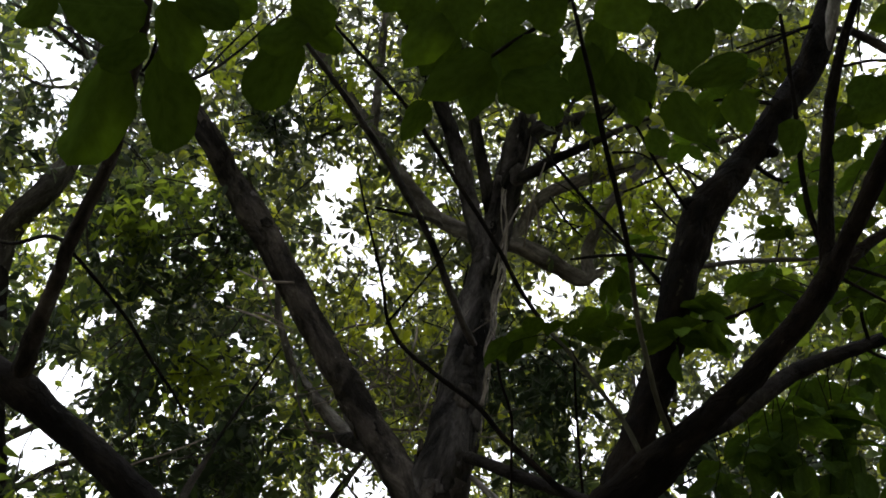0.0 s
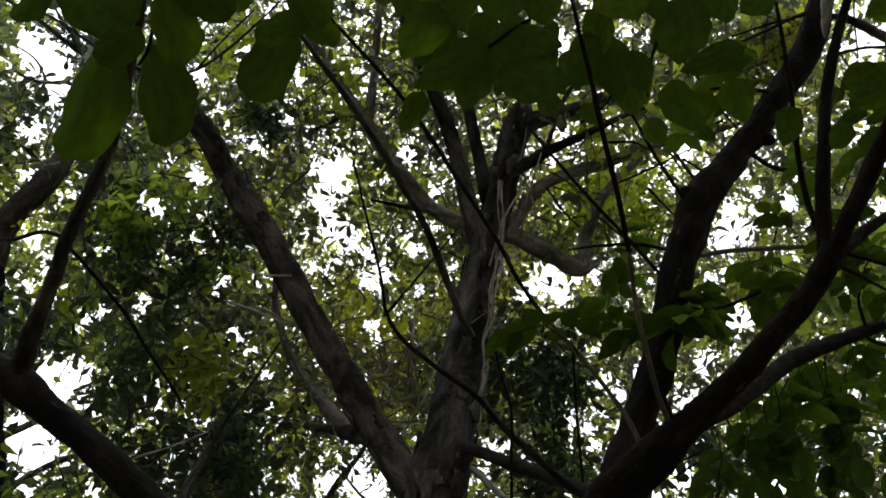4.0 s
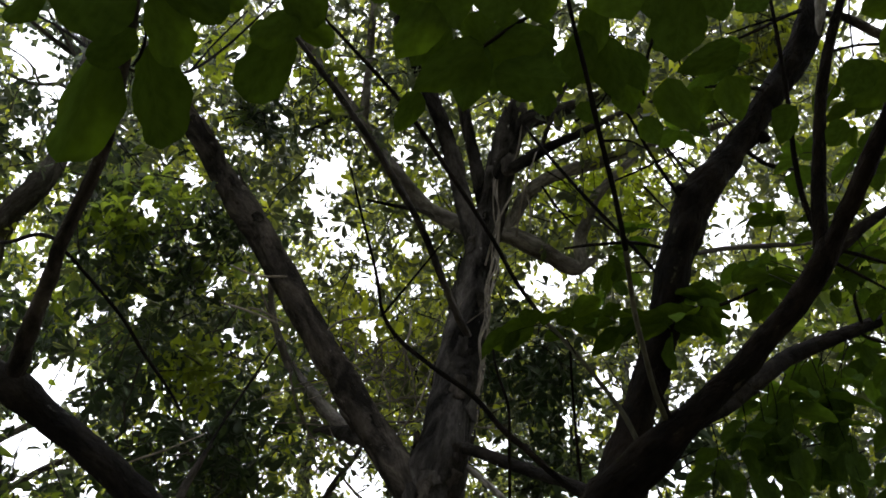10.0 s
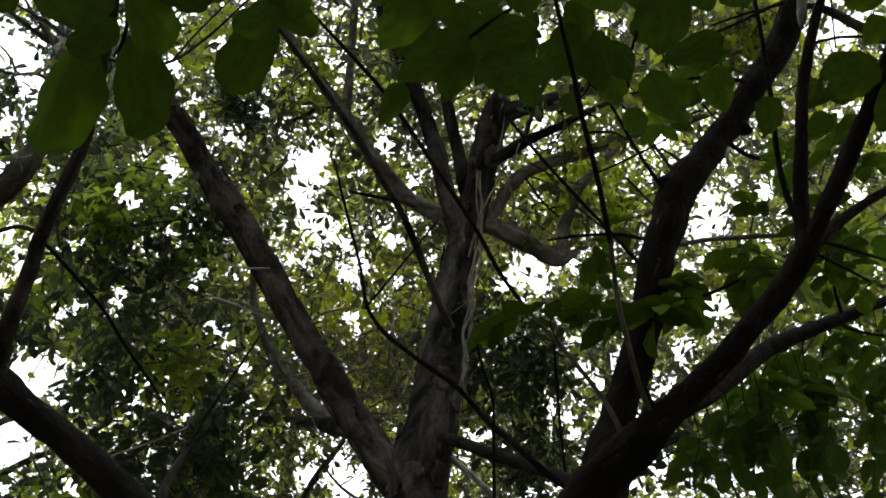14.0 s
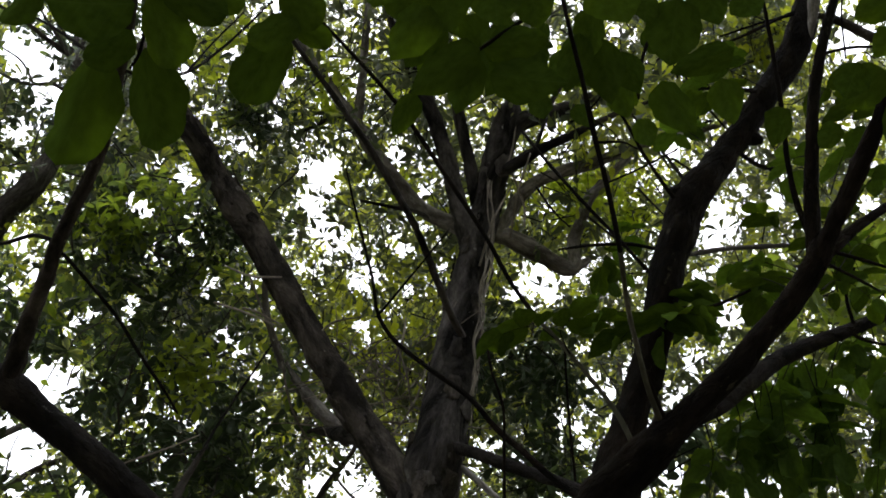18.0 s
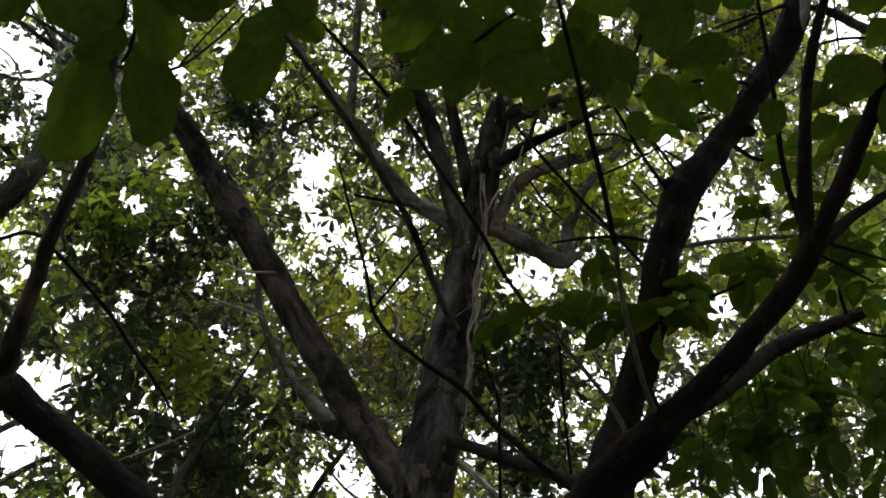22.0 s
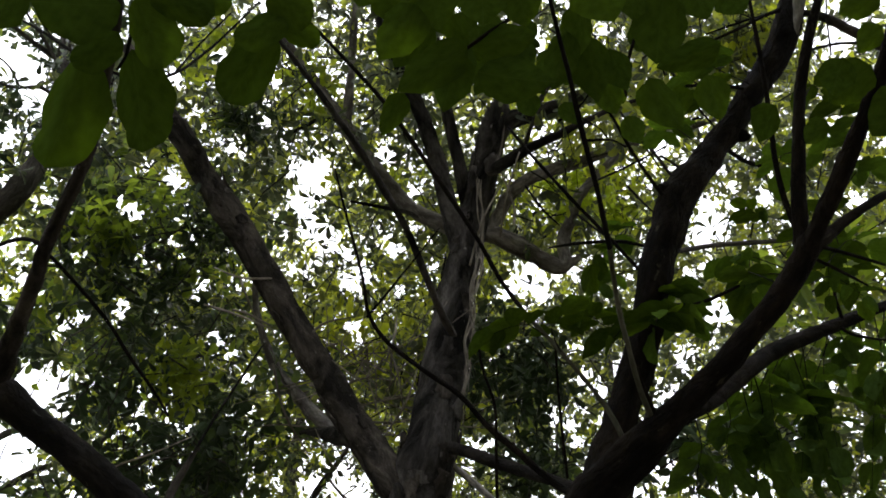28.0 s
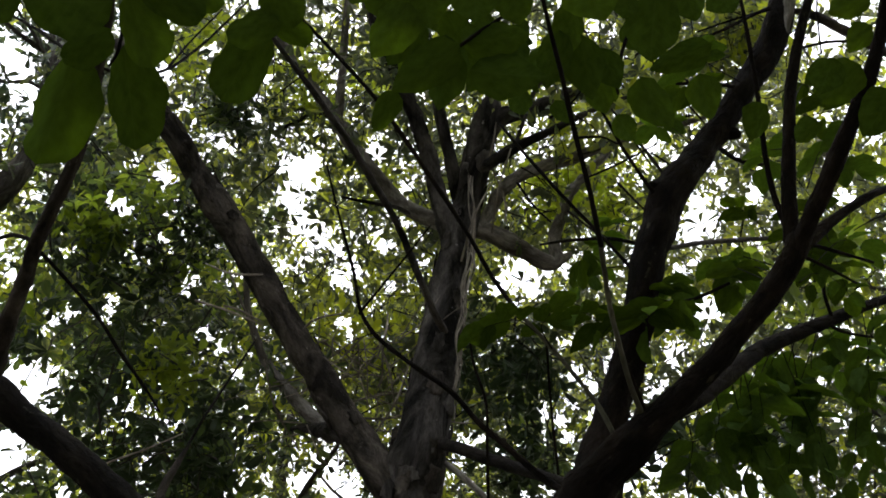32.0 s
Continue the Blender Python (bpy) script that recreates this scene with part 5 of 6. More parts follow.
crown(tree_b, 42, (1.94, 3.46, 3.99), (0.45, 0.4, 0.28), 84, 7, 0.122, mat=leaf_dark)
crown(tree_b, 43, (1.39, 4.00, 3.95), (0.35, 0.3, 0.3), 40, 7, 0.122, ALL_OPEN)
crown(tree_a, 44, (1.61, 4.73, 5.78), (0.4, 0.3, 0.3), 24, 7, 0.103, ALL_OPEN, mat=leaf_sunlit)
crown(tree_a, 45, (0.92, 4.33, 6.45), (0.5, 0.3, 0.25), 40, 7, 0.103, ALL_OPEN, mat=leaf_sunlit)
crown(tree_a, 46, (-0.27, 4.75, 5.91), (0.35, 0.3, 0.3), 24, 7, 0.103, ALL_OPEN, mat=leaf_sunlit)
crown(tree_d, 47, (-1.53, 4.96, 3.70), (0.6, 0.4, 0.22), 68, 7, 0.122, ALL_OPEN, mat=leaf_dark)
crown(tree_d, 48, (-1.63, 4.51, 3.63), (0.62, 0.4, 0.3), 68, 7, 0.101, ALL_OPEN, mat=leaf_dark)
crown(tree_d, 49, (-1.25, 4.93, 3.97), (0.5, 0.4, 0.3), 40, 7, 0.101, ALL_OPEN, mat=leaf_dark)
crown(tree_d, 51, (-1.85, 3.76, 4.34), (0.20, 0.20, 0.16), 46, 7, 0.092, ALL_OPEN, mat=leaf_sunlit)
crown(tree_d, 52, (-1.36, 4.35, 4.12), (0.26, 0.25, 0.24), 68, 7, 0.092, ALL_OPEN, mat=leaf_sunlit)
crown(tree_a, 53, (-1.31, 3.46, 5.82), (0.30, 0.25, 0.20), 54, 7, 0.092, ALL_OPEN, mat=leaf_sunlit)
crown(tree_a, 54, (-0.79, 3.84, 5.89), (0.26, 0.25, 0.24), 54, 7, 0.092, ALL_OPEN, mat=leaf_sunlit)
crown(tree_a, 55, (-0.05, 4.78, 4.53), (0.30, 0.25, 0.16), 59, 7, 0.088, ALL_OPEN, mat=leaf_sunlit)
crown(tree_a, 56, (0.88, 4.38, 5.46), (0.30, 0.25, 0.24), 54, 7, 0.088, ALL_OPEN, mat=leaf_sunlit)
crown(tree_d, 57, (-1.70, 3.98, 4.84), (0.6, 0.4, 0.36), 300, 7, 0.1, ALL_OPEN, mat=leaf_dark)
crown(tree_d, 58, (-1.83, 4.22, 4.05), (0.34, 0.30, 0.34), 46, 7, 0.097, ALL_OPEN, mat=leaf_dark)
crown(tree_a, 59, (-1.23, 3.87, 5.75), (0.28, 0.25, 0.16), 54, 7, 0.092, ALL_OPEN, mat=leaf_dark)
crown(tree_a, 18, (2.12, 4.00, 6.56), (0.6, 0.5, 0.5), 240, 7, 0.090)
crown(tree_a, 60, (1.27, 3.76, 6.37), (0.35, 0.3, 0.3), 80, 7, 0.090)
crown(tree_a, 61, (2.09, 3.51, 6.00), (0.36, 0.3, 0.34), 130, 7, 0.090)
crown(tree_a, 17, (1.06, 3.56, 5.48), (0.5, 0.4, 0.35), 57, 7, 0.116)
crown(tree_a, 15, (-0.39, 5.52, 4.61), (0.8, 0.6, 0.6), 85, 8, 0.138, ALL_OPEN)
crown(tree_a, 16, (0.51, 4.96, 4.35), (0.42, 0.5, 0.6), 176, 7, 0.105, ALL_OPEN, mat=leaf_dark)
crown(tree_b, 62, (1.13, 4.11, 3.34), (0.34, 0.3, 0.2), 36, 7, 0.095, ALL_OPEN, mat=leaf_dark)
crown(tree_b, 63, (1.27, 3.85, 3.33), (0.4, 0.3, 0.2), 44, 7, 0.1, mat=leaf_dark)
# crown overhead, out of view, added to shade the near leaves below
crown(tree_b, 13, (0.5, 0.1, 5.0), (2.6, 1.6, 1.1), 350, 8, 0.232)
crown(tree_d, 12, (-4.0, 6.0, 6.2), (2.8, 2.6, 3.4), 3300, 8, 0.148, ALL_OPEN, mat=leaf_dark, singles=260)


def wood_tree(seed, x, y, crown_z, radii, ends, per, length, openings=ALL_OPEN, single=0):
    """A plainer tree, in view or added for shade: a leaning trunk, five limbs and a crown."""
    rng = random.Random(seed)
    t = tree_base("woodland_tree", x, y, "leafy woodland tree, in view or added out of view for shade")
    tagged(t, group="woodland trees round the clearing")
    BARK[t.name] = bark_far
    lean = (rng.uniform(-0.5, 0.5), rng.uniform(-0.3, 0.3))
    top = crown_z + 0.5 * radii[2]
    stem = [(x + lean[0] * k * k, y + lean[1] * k * k, -0.1 + k * top, 0.15 * (1 - 0.75 * k)) for k in (0, 0.25, 0.5, 0.75, 1.0)]
    limb("trunk", t, stem)
    for i in range(5):
        an, k = i * 1.26 + rng.uniform(-0.3, 0.3), rng.uniform(0.45, 0.8)
        b = (x + lean[0] * k * k, y + lean[1] * k * k, -0.1 + k * top)
        rx, ry = radii[0] * 0.7 * math.cos(an), radii[1] * 0.7 * math.sin(an)
        limb("branch", t, [(*b, 0.055), (b[0] + rx * 0.4, b[1] + ry * 0.4, b[2] + 0.7, 0.042),
                           (b[0] + rx * 0.75, b[1] + ry * 0.75, b[2] + 1.1, 0.028), (b[0] + rx, b[1] + ry, b[2] + 1.9, 0.012)])
    for i in range(16):
        an, k, h = rng.uniform(0, 6.28), rng.uniform(0.2, 0.75), rng.uniform(-0.7, 0.5) * radii[2]
        p = Vector((x + radii[0] * k * math.cos(an), y + radii[1] * k * math.sin(an), max(2.6, crown_z + h)))
        go = Vector((math.cos(an + rng.uniform(-0.8, 0.8)), math.sin(an + rng.uniform(-0.8, 0.8)), rng.uniform(-0.2, 0.9))).normalized()
        side = go.cross(Vector((0, 0, 1))) * rng.uniform(-0.2, 0.2)
        ln, r = rng.uniform(1.0, 2.0), rng.uniform(0.008, 0.018)
        limb("twig", t, [(*p, r), (*(p + go * ln * 0.35 + side), r * 0.8), (*(p + go * ln * 0.7 + side), r * 0.6), (*(p + go * ln), r * 0.3)])
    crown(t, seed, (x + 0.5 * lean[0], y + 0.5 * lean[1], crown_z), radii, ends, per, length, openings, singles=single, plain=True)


wood_tree(21, -5.6, 9.6, 6.6, (3.0, 2.4, 3.6), 4800, 8, 0.113, single=250)
wood_tree(22, -2.0, 10.2, 6.8, (3.0, 2.4, 3.8), 6200, 8, 0.113, single=250)
wood_tree(23, 2.0, 9.6, 6.4, (3.0, 2.4, 3.8), 6200, 8, 0.113, single=250)
wood_tree(24, 5.6, 8.6, 6.2, (2.8, 2.4, 3.6), 5400, 8, 0.113, single=250)
wood_tree(25, 4.9, 5.0, 5.8, (2.2, 2.4, 3.0), 3200, 8, 0.105, single=250)
# The next five stand beside, behind and overhead, unseen, added to block skylight.
wood_tree(26, -6.5, 2.5, 6.0, (2.8, 3.2, 4.4), 1100, 10, 0.26)
wood_tree(27, 6.8, 1.0, 6.0, (2.6, 3.2, 4.4), 800, 10, 0.26)
wood_tree(28, -3.0, -4.5, 6.4, (3.6, 3.4, 4.0), 1700, 10, 0.28)
wood_tree(29, 3.2, -4.2, 6.4, (3.6, 3.4, 4.0), 1700, 10, 0.28)
wood_tree(30, 0.3, -1.6, 7.4, (4.4, 3.2, 2.0), 1500, 10, 0.26)
wood_tree(31, -9.0, 13.5, 6.0, (5.0, 3.0, 5.0), 900, 10, 0.24)
wood_tree(32, 0.5, 15.5, 7.0, (5.5, 3.0, 6.0), 1000, 10, 0.24)
wood_tree(33, 9.5, 12.5, 6.0, (5.0, 3.0, 5.0), 900, 10, 0.24)

# ---- whorls that hang free before the sky ----
WHORLS_LOW = [
    (tree_a, -0.423, 4.609, 3.509, -0.75, 0.30, 6, 0.100),
    (tree_a, -0.585, 4.839, 3.697, -0.30, -0.20, 6, 0.090),
    (tree_d, -1.962, 3.849, 3.929, 0.00, -0.90, 6, 0.105),
    (tree_d, -1.929, 3.997, 3.920, -0.20, -0.70, 5, 0.100),
    (tree_a, -0.623, 3.975, 4.907, -0.20, -0.30, 7, 0.095),
    (tree_a, -0.745, 4.172, 4.960, -0.40, 0.10, 6, 0.095),
    (tree_a, -0.566, 4.136, 4.877, 0.10, 0.30, 6, 0.090),
    (tree_a, 0.603, 4.215, 4.597, 0.10, 0.30, 5, 0.095),
    (tree_a, 0.492, 4.573, 4.806, 0.40, 0.30, 6, 0.090),
    (tree_d, -2.306, 3.442, 5.381, 0.30, 0.40, 6, 0.100),
]
WHORLS_HIGH = [
    (tree_d, -2.604, 3.537, 5.701, 0.50, 0.10, 6, 0.100),
    (tree_a, 1.441, 3.389, 4.365, -0.30, 0.20, 5, 0.100),
    (tree_d, -2.040, 3.804, 3.479, 0.30, 0.50, 6, 0.100),
    (tree_d, -1.963, 3.889, 3.385, -0.20, 0.40, 6, 0.100),
    (tree_d, -1.709, 3.909, 4.224, 0.20, 0.40, 6, 0.095),
    (tree_a, 1.473, 3.657, 3.979, 0.20, -0.40, 5, 0.100),
    (tree_a, 0.800, 3.884, 3.943, -0.30, 0.30, 6, 0.095),
    (tree_a, -0.302, 4.037, 5.480, 0.20, -0.60, 6, 0.090),
    (tree_a, -0.471, 4.352, 4.775, -0.30, 0.30, 6, 0.090),
    (tree_a, -0.764, 4.090, 5.209, -0.50, -0.10, 5, 0.090),
]


def free_whorl(tree, x, y, z, lean, rise, count, length, seed):
    """A twig end with a fan of leaves, each a part of its tree."""
    rng = random.Random(seed)
    end = Vector((x, y, z))
    out = Vector((lean, -0.35, rise)).normalized()
    u = out.cross(Vector((0.2, 1.0, 0.3))).normalized()
    w = out.cross(u)
    limb("twig", tree, [(*(end - out * 0.3 + Vector((rng.uniform(-0.05, 0.05), 0.08, 0.03))), 0.0045), (*(end - out * 0.14), 0.0035), (*end, 0.002)])
    for i in range(count):
        an = 6.283 * i / count + rng.uniform(-0.3, 0.3)
        way = (u * math.cos(an) + w * math.sin(an) + out * rng.uniform(0.2, 0.8)).normalized()
        top = (out + Vector((rng.uniform(-0.3, 0.3), rng.uniform(-0.3, 0.3), 0.3))).normalized()
        ln = length * rng.uniform(0.75, 1.15)
        single_leaf(tree, end + way * 0.008, way, top, ln, ln * rng.uniform(0.36, 0.46), rng.uniform(0.0, 0.3))


for i, whorl in enumerate(WHORLS_LOW + WHORLS_HIGH):
    free_whorl(*whorl, 900 + i)


# ---- a closed belt of far foliage, added below the view to cut low skylight ----
belt_rng = np.random.default_rng(77)
nb = 16000
an = belt_rng.random(nb) * 2 * math.pi
rad = 19 + 7 * belt_rng.random(nb)
hz = 8.2 * belt_rng.random(nb) ** 0.8 + 0.2
lift = np.array([1.0 + 0.25 * noise.noise(Vector((math.cos(a) * 4, math.sin(a) * 4, 0))) for a in an])
at = np.stack([rad * np.cos(an), rad * np.sin(an), hz * lift], axis=1)
away = unit(belt_rng.normal(size=(nb, 3)))
size = 0.7 + 0.5 * belt_rng.random(nb)
bv, bf = leaf_arrays(at, away, unit(belt_rng.normal(size=(nb, 3))), size, size * 0.6, 0.1 + 0 * size)
tagged(new("far_wood", mesh_of("far_wood", bv.tolist(), bf, leaf_canopy, smooth=False)),
       "dark green ring of foliage added below the view to block low skylight", "woodland", kind="stuff")

# ---- broad leaves close by ----
def broad_leaf_mesh(name, seed, fold, curl, mat, pointed=False):
    """An ovate leaf with a wavy edge, one unit long and one wide, folded along the midrib."""
    rng = random.Random(seed)
    n = 12
    verts, faces = [], []
    for i in range(n + 1):
        t = i / n
        half = 0.5 * t ** 0.5 * (1 - t) ** 0.45 / 0.518
        if pointed:
            half = 0.5 * t ** 0.6 * (1 - t) ** 0.7 / 0.41
        if pointed == 'ovate':
            half = 0.5 * t ** 0.5 * (1 - t) ** 0.9 / 0.4016
        for j in (-2, -1, 0, 1, 2):
            s = j / 2
            wave = 0.02 * math.sin(t * 17 + seed + j) * abs(s) + rng.uniform(-0.012, 0.012) * abs(s)
            verts.append((s * half * (1 + 0.06 * math.sin(9 * t + seed) + 0.035 * math.sin(23 * t + 2 * seed + j)), t, fold * abs(s) * half - curl * t * t + wave))
    for i in range(n):
        for j in range(4):
            a = i * 5 + j
            faces.append((a, a + 1, a + 6, a + 5))
    me = mesh_of(name, verts, faces, mat)
    return me


# two tissues, one painted lit and one left darker, whatever light reaches them
BROAD, LIT, SHADY, OVATE = ([broad_leaf_mesh("leaf", s, 0.22 + 0.05 * (s % 3), 0.05 + 0.06 * (s % 4), mat, sharp) for s in range(6)]
                for mat, sharp in ((leaf_near, False), (leaf_lit, True), (leaf_near, True), (leaf_near, 'ovate')))
leaf_rng = random.Random(5)


def broad_leaf(tree, base, tip, width, kinds, face=None):
    """A broad leaf from its stalk at base to its tip; face: the way its upper side looks."""
    base, tip = Vector(base), Vector(tip)
    way = tip - base
    ln = way.length
    way.normalize()
    up = Vector(face) if face else Vector((leaf_rng.uniform(-0.3, 0.3), 0.75 + leaf_rng.uniform(-0.3, 0.3), 0.65))
    side = way.cross(up).normalized()
    nor = side.cross(way).normalized()
    m = Matrix(((side.x * width, way.x * ln, nor.x * ln, base.x), (side.y * width, way.y * ln, nor.y * ln, base.y),
                (side.z * width, way.z * ln, nor.z * ln, base.z), (0, 0, 0, 1)))
    ob = new("leaf", leaf_rng.choice(kinds))
    ob.parent = tree
    ob.matrix_parent_inverse = Matrix.Translation(tree.location).inverted()
    ob.matrix_basis = m
    return ob


LEFT_LEAVES = [
    (-0.648, 1.028, 2.872, -0.707, 1.147, 2.690, 0.128),
    (-0.560, 1.020, 2.879, -0.536, 1.150, 2.736, 0.121),
    (-0.305, 1.022, 2.935, -0.386, 1.101, 2.813, 0.099),
    (-0.266, 0.977, 2.927, -0.360, 0.994, 2.859, 0.068),
    (-0.537, 0.899, 2.848, -0.663, 0.860, 2.782, 0.120),
    (-0.571, 0.981, 2.878, -0.639, 0.997, 2.797, 0.070),
    (-0.526, 0.916, 2.892, -0.479, 1.009, 2.806, 0.095),
    (-0.500, 0.900, 2.888, -0.385, 0.940, 2.867, 0.068),
    (-0.301, 1.021, 2.962, -0.215, 1.048, 2.925, 0.053),
    (-0.304, 0.942, 2.943, -0.223, 0.980, 2.901, 0.073),
    (-0.599, 0.900, 2.898, -0.649, 0.936, 2.813, 0.100),
    (-0.698, 0.864, 2.846, -0.732, 0.892, 2.771, 0.066),
    (-0.449, 0.915, 2.921, -0.360, 0.942, 2.899, 0.062),
]
CENTRE_LEAVES = [
    (-0.028, 1.001, 2.987, -0.098, 1.074, 2.902, 0.099),
    (-0.007, 0.984, 3.036, 0.021, 1.049, 2.963, 0.106),
    (0.070, 1.059, 2.928, -0.068, 1.112, 2.858, 0.088),
    (0.049, 1.085, 2.946, 0.031, 1.164, 2.852, 0.085),
    (-0.055, 1.166, 2.917, -0.105, 1.213, 2.843, 0.053),
    (0.086, 1.074, 2.953, 0.207, 1.043, 2.939, 0.080),
    (0.090, 1.095, 2.897, 0.239, 1.094, 2.851, 0.094),
    (0.097, 0.969, 3.006, 0.101, 1.022, 2.942, 0.095),
    (0.167, 0.987, 3.036, 0.189, 1.042, 2.968, 0.088),
    (0.263, 1.036, 2.947, 0.240, 1.117, 2.858, 0.070),
    (0.295, 1.019, 3.004, 0.285, 1.085, 2.929, 0.072),
    (-0.118, 0.960, 3.011, -0.139, 0.993, 2.961, 0.068),
    (-0.082, 0.998, 3.048, -0.069, 1.051, 2.986, 0.091),
]
RIGHT_LEAVES = [
    (0.304, 0.946, 2.988, 0.334, 0.999, 2.910, 0.117),
    (0.312, 1.068, 2.973, 0.333, 1.148, 2.865, 0.089),
    (0.362, 1.108, 2.981, 0.392, 1.150, 2.900, 0.074),
    (0.446, 0.976, 2.978, 0.430, 1.067, 2.879, 0.113),
    (0.590, 1.103, 2.985, 0.463, 1.148, 2.959, 0.064),
    (0.455, 1.179, 2.974, 0.511, 1.233, 2.863, 0.091),
    (0.581, 1.177, 2.982, 0.603, 1.225, 2.889, 0.071),
    (0.361, 1.179, 2.975, 0.379, 1.218, 2.897, 0.061),
    (0.509, 0.982, 3.028, 0.529, 1.025, 2.955, 0.088),
    (0.393, 0.977, 2.994, 0.377, 1.011, 2.940, 0.069),
    (0.745, 1.252, 2.969, 0.704, 1.300, 2.900, 0.078),
    (0.889, 1.117, 2.936, 0.812, 1.182, 2.892, 0.090),
    (0.867, 0.979, 2.985, 0.787, 1.016, 2.968, 0.066),
]
UPPER_LEAVES = [
    (0.862, 1.029, 2.756, 0.805, 1.092, 2.707, 0.087),
    (0.780, 1.038, 2.865, 0.753, 1.087, 2.809, 0.070),
    (0.848, 0.992, 2.900, 0.802, 1.030, 2.871, 0.054),
    (0.602, 1.038, 3.082, 0.628, 1.060, 3.016, 0.071),
    (0.563, 1.240, 3.005, 0.517, 1.269, 2.955, 0.060),
    (0.290, 1.265, 2.997, 0.322, 1.281, 2.936, 0.050),
    (0.884, 1.314, 2.987, 0.833, 1.346, 2.940, 0.056),
    (0.443, 1.338, 3.028, 0.474, 1.360, 2.953, 0.056),
    (0.199, 1.222, 2.984, 0.214, 1.245, 2.923, 0.054),
]
BEHIND = [(-0.050, 1.204, 3.383), (0.327, 1.264, 3.380), (0.791, 1.243, 3.374)]
NEAR = [broad_leaf(tree_b, ends[:3], ends[3:], width, kinds)
        for group, kinds in ((LEFT_LEAVES, BROAD), (CENTRE_LEAVES, OVATE), (RIGHT_LEAVES, OVATE), (UPPER_LEAVES, OVATE))
        for *ends, width in group]
# a second spray a hand's breadth higher, seen between the first
behind_rng = random.Random(61)
for i in range(24):
    k = behind_rng.random() * 1.45
    a, b = (Vector(BEHIND[int(k) + j]) for j in (0, 1))
    stalk = a.lerp(b, k % 1) + Vector((behind_rng.uniform(-0.04, 0.04), behind_rng.uniform(-0.03, 0.22), -behind_rng.uniform(0.0, 0.2)))
    way = Vector((behind_rng.uniform(-0.09, 0.09), behind_rng.uniform(0.02, 0.09), -behind_rng.uniform(0.03, 0.11)))
    NEAR.append(broad_leaf(tree_b, stalk, stalk + way, way.length * behind_rng.uniform(0.6, 0.85), OVATE))


def leafy_shoot(tree, base, tip, leaves, size, seed, kinds, label=""):
    """A thin drooping shoot with broad leaves on alternate sides."""
    rng = random.Random(seed)
    a, b = Vector(base), Vector(tip)
    mid = 0.5 * (a + b) + Vector((rng.uniform(-0.03, 0.03), rng.uniform(-0.03, 0.03), 0.12 * (b - a).length))
    q = 0.5 * (mid + b) + Vector((0, 0, 0.04 * (b - a).length))
    pts = [(*Vector((0, 0, 0)), 0.0022), (*(mid - a), 0.0015), (*(q - a), 0.0011), (*(b - a), 0.0008)]
    ob = new("leafy_shoot", tube_mesh("leafy_shoot", pts, BARK[tree.name], 4, 6, 0.05, seed))
    ob.parent = tree
    ob.location = a - tree.location
    if label:
        tagged(ob, label)
    line = glide(pts, 6)
    for i in range(leaves):
        k = (0.34 + 0.66 * i / max(leaves - 1, 1)) * (len(line) - 1)
        p = Vector(line[int(k)][:3])
        way = Vector((line[min(int(k) + 1, len(line) - 1)] - line[max(int(k) - 1, 0)])[:3]).normalized()
        side = way.cross(Vector((0, 0, 1))).normalized() * (1 if i % 2 else -1)
        go = (way * rng.uniform(0.1, 0.5) + side * rng.uniform(0.5, 1.0) + Vector((rng.uniform(-0.6, 0.6), rng.uniform(-0.7, 0.5), rng.uniform(-0.45, 0.05)))).normalized()
        if i == leaves - 1:
            go = (way + Vector((0, 0, -0.3))).normalized()
        ln = size * rng.uniform(0.75, 1.2)
        face = Vector((rng.uniform(-0.35, 0.35), rng.uniform(-0.15, 0.5), 1.0))
        s_ = go.cross(face).normalized()
        nr = s_.cross(go).normalized()
        w = ln * rng.uniform(0.48, 0.68)
        m = Matrix(((s_.x * w, go.x * ln, nr.x * ln, p.x), (s_.y * w, go.y * ln, nr.y * ln, p.y),
                    (s_.z * w, go.z * ln, nr.z * ln, p.z), (0, 0, 0, 1)))
        lf = new("leaf", rng.choice(kinds))
        lf.parent = ob
        lf.matrix_basis = m
    return ob


SHOOTS = []
SHOOTS.append(leafy_shoot(tree_b, (1.267, 2.575, 3.177), (1.448, 2.950, 3.184), 8, 0.112, 100, LIT))
SHOOTS.append(leafy_shoot(tree_b, (1.474, 2.625, 3.275), (1.684, 2.998, 3.286), 8, 0.112, 101, LIT))
SHOOTS.append(leafy_shoot(tree_b, (1.052, 2.451, 3.010), (1.155, 2.809, 3.040), 8, 0.112, 102, LIT))
SHOOTS.append(leafy_shoot(tree_b, (1.440, 2.745, 3.771), (1.330, 2.718, 3.930), 6, 0.105, 104, SHADY))
SHOOTS.append(leafy_shoot(tree_b, (0.908, 2.366, 2.877), (0.891, 2.462, 2.672), 8, 0.121, 105, LIT))
SHOOTS.append(leafy_shoot(tree_b, (1.090, 2.569, 3.023), (1.080, 2.681, 2.879), 8, 0.103, 106, LIT))
SHOOTS.append(leafy_shoot(tree_b, (1.215, 2.582, 3.119), (1.063, 2.420, 2.726), 9, 0.121, 107, LIT))
SHOOTS.append(leafy_shoot(tree_b, (1.349, 2.608, 3.216), (1.436, 2.913, 3.069), 8, 0.103, 108, LIT))
SHOOTS.append(leafy_shoot(tree_b, (1.453, 2.622, 3.280), (1.284, 2.524, 2.755), 9, 0.121, 109, LIT))
SHOOTS.append(leafy_shoot(tree_b, (1.581, 2.639, 3.338), (1.729, 3.025, 3.250), 8, 0.103, 110, LIT))
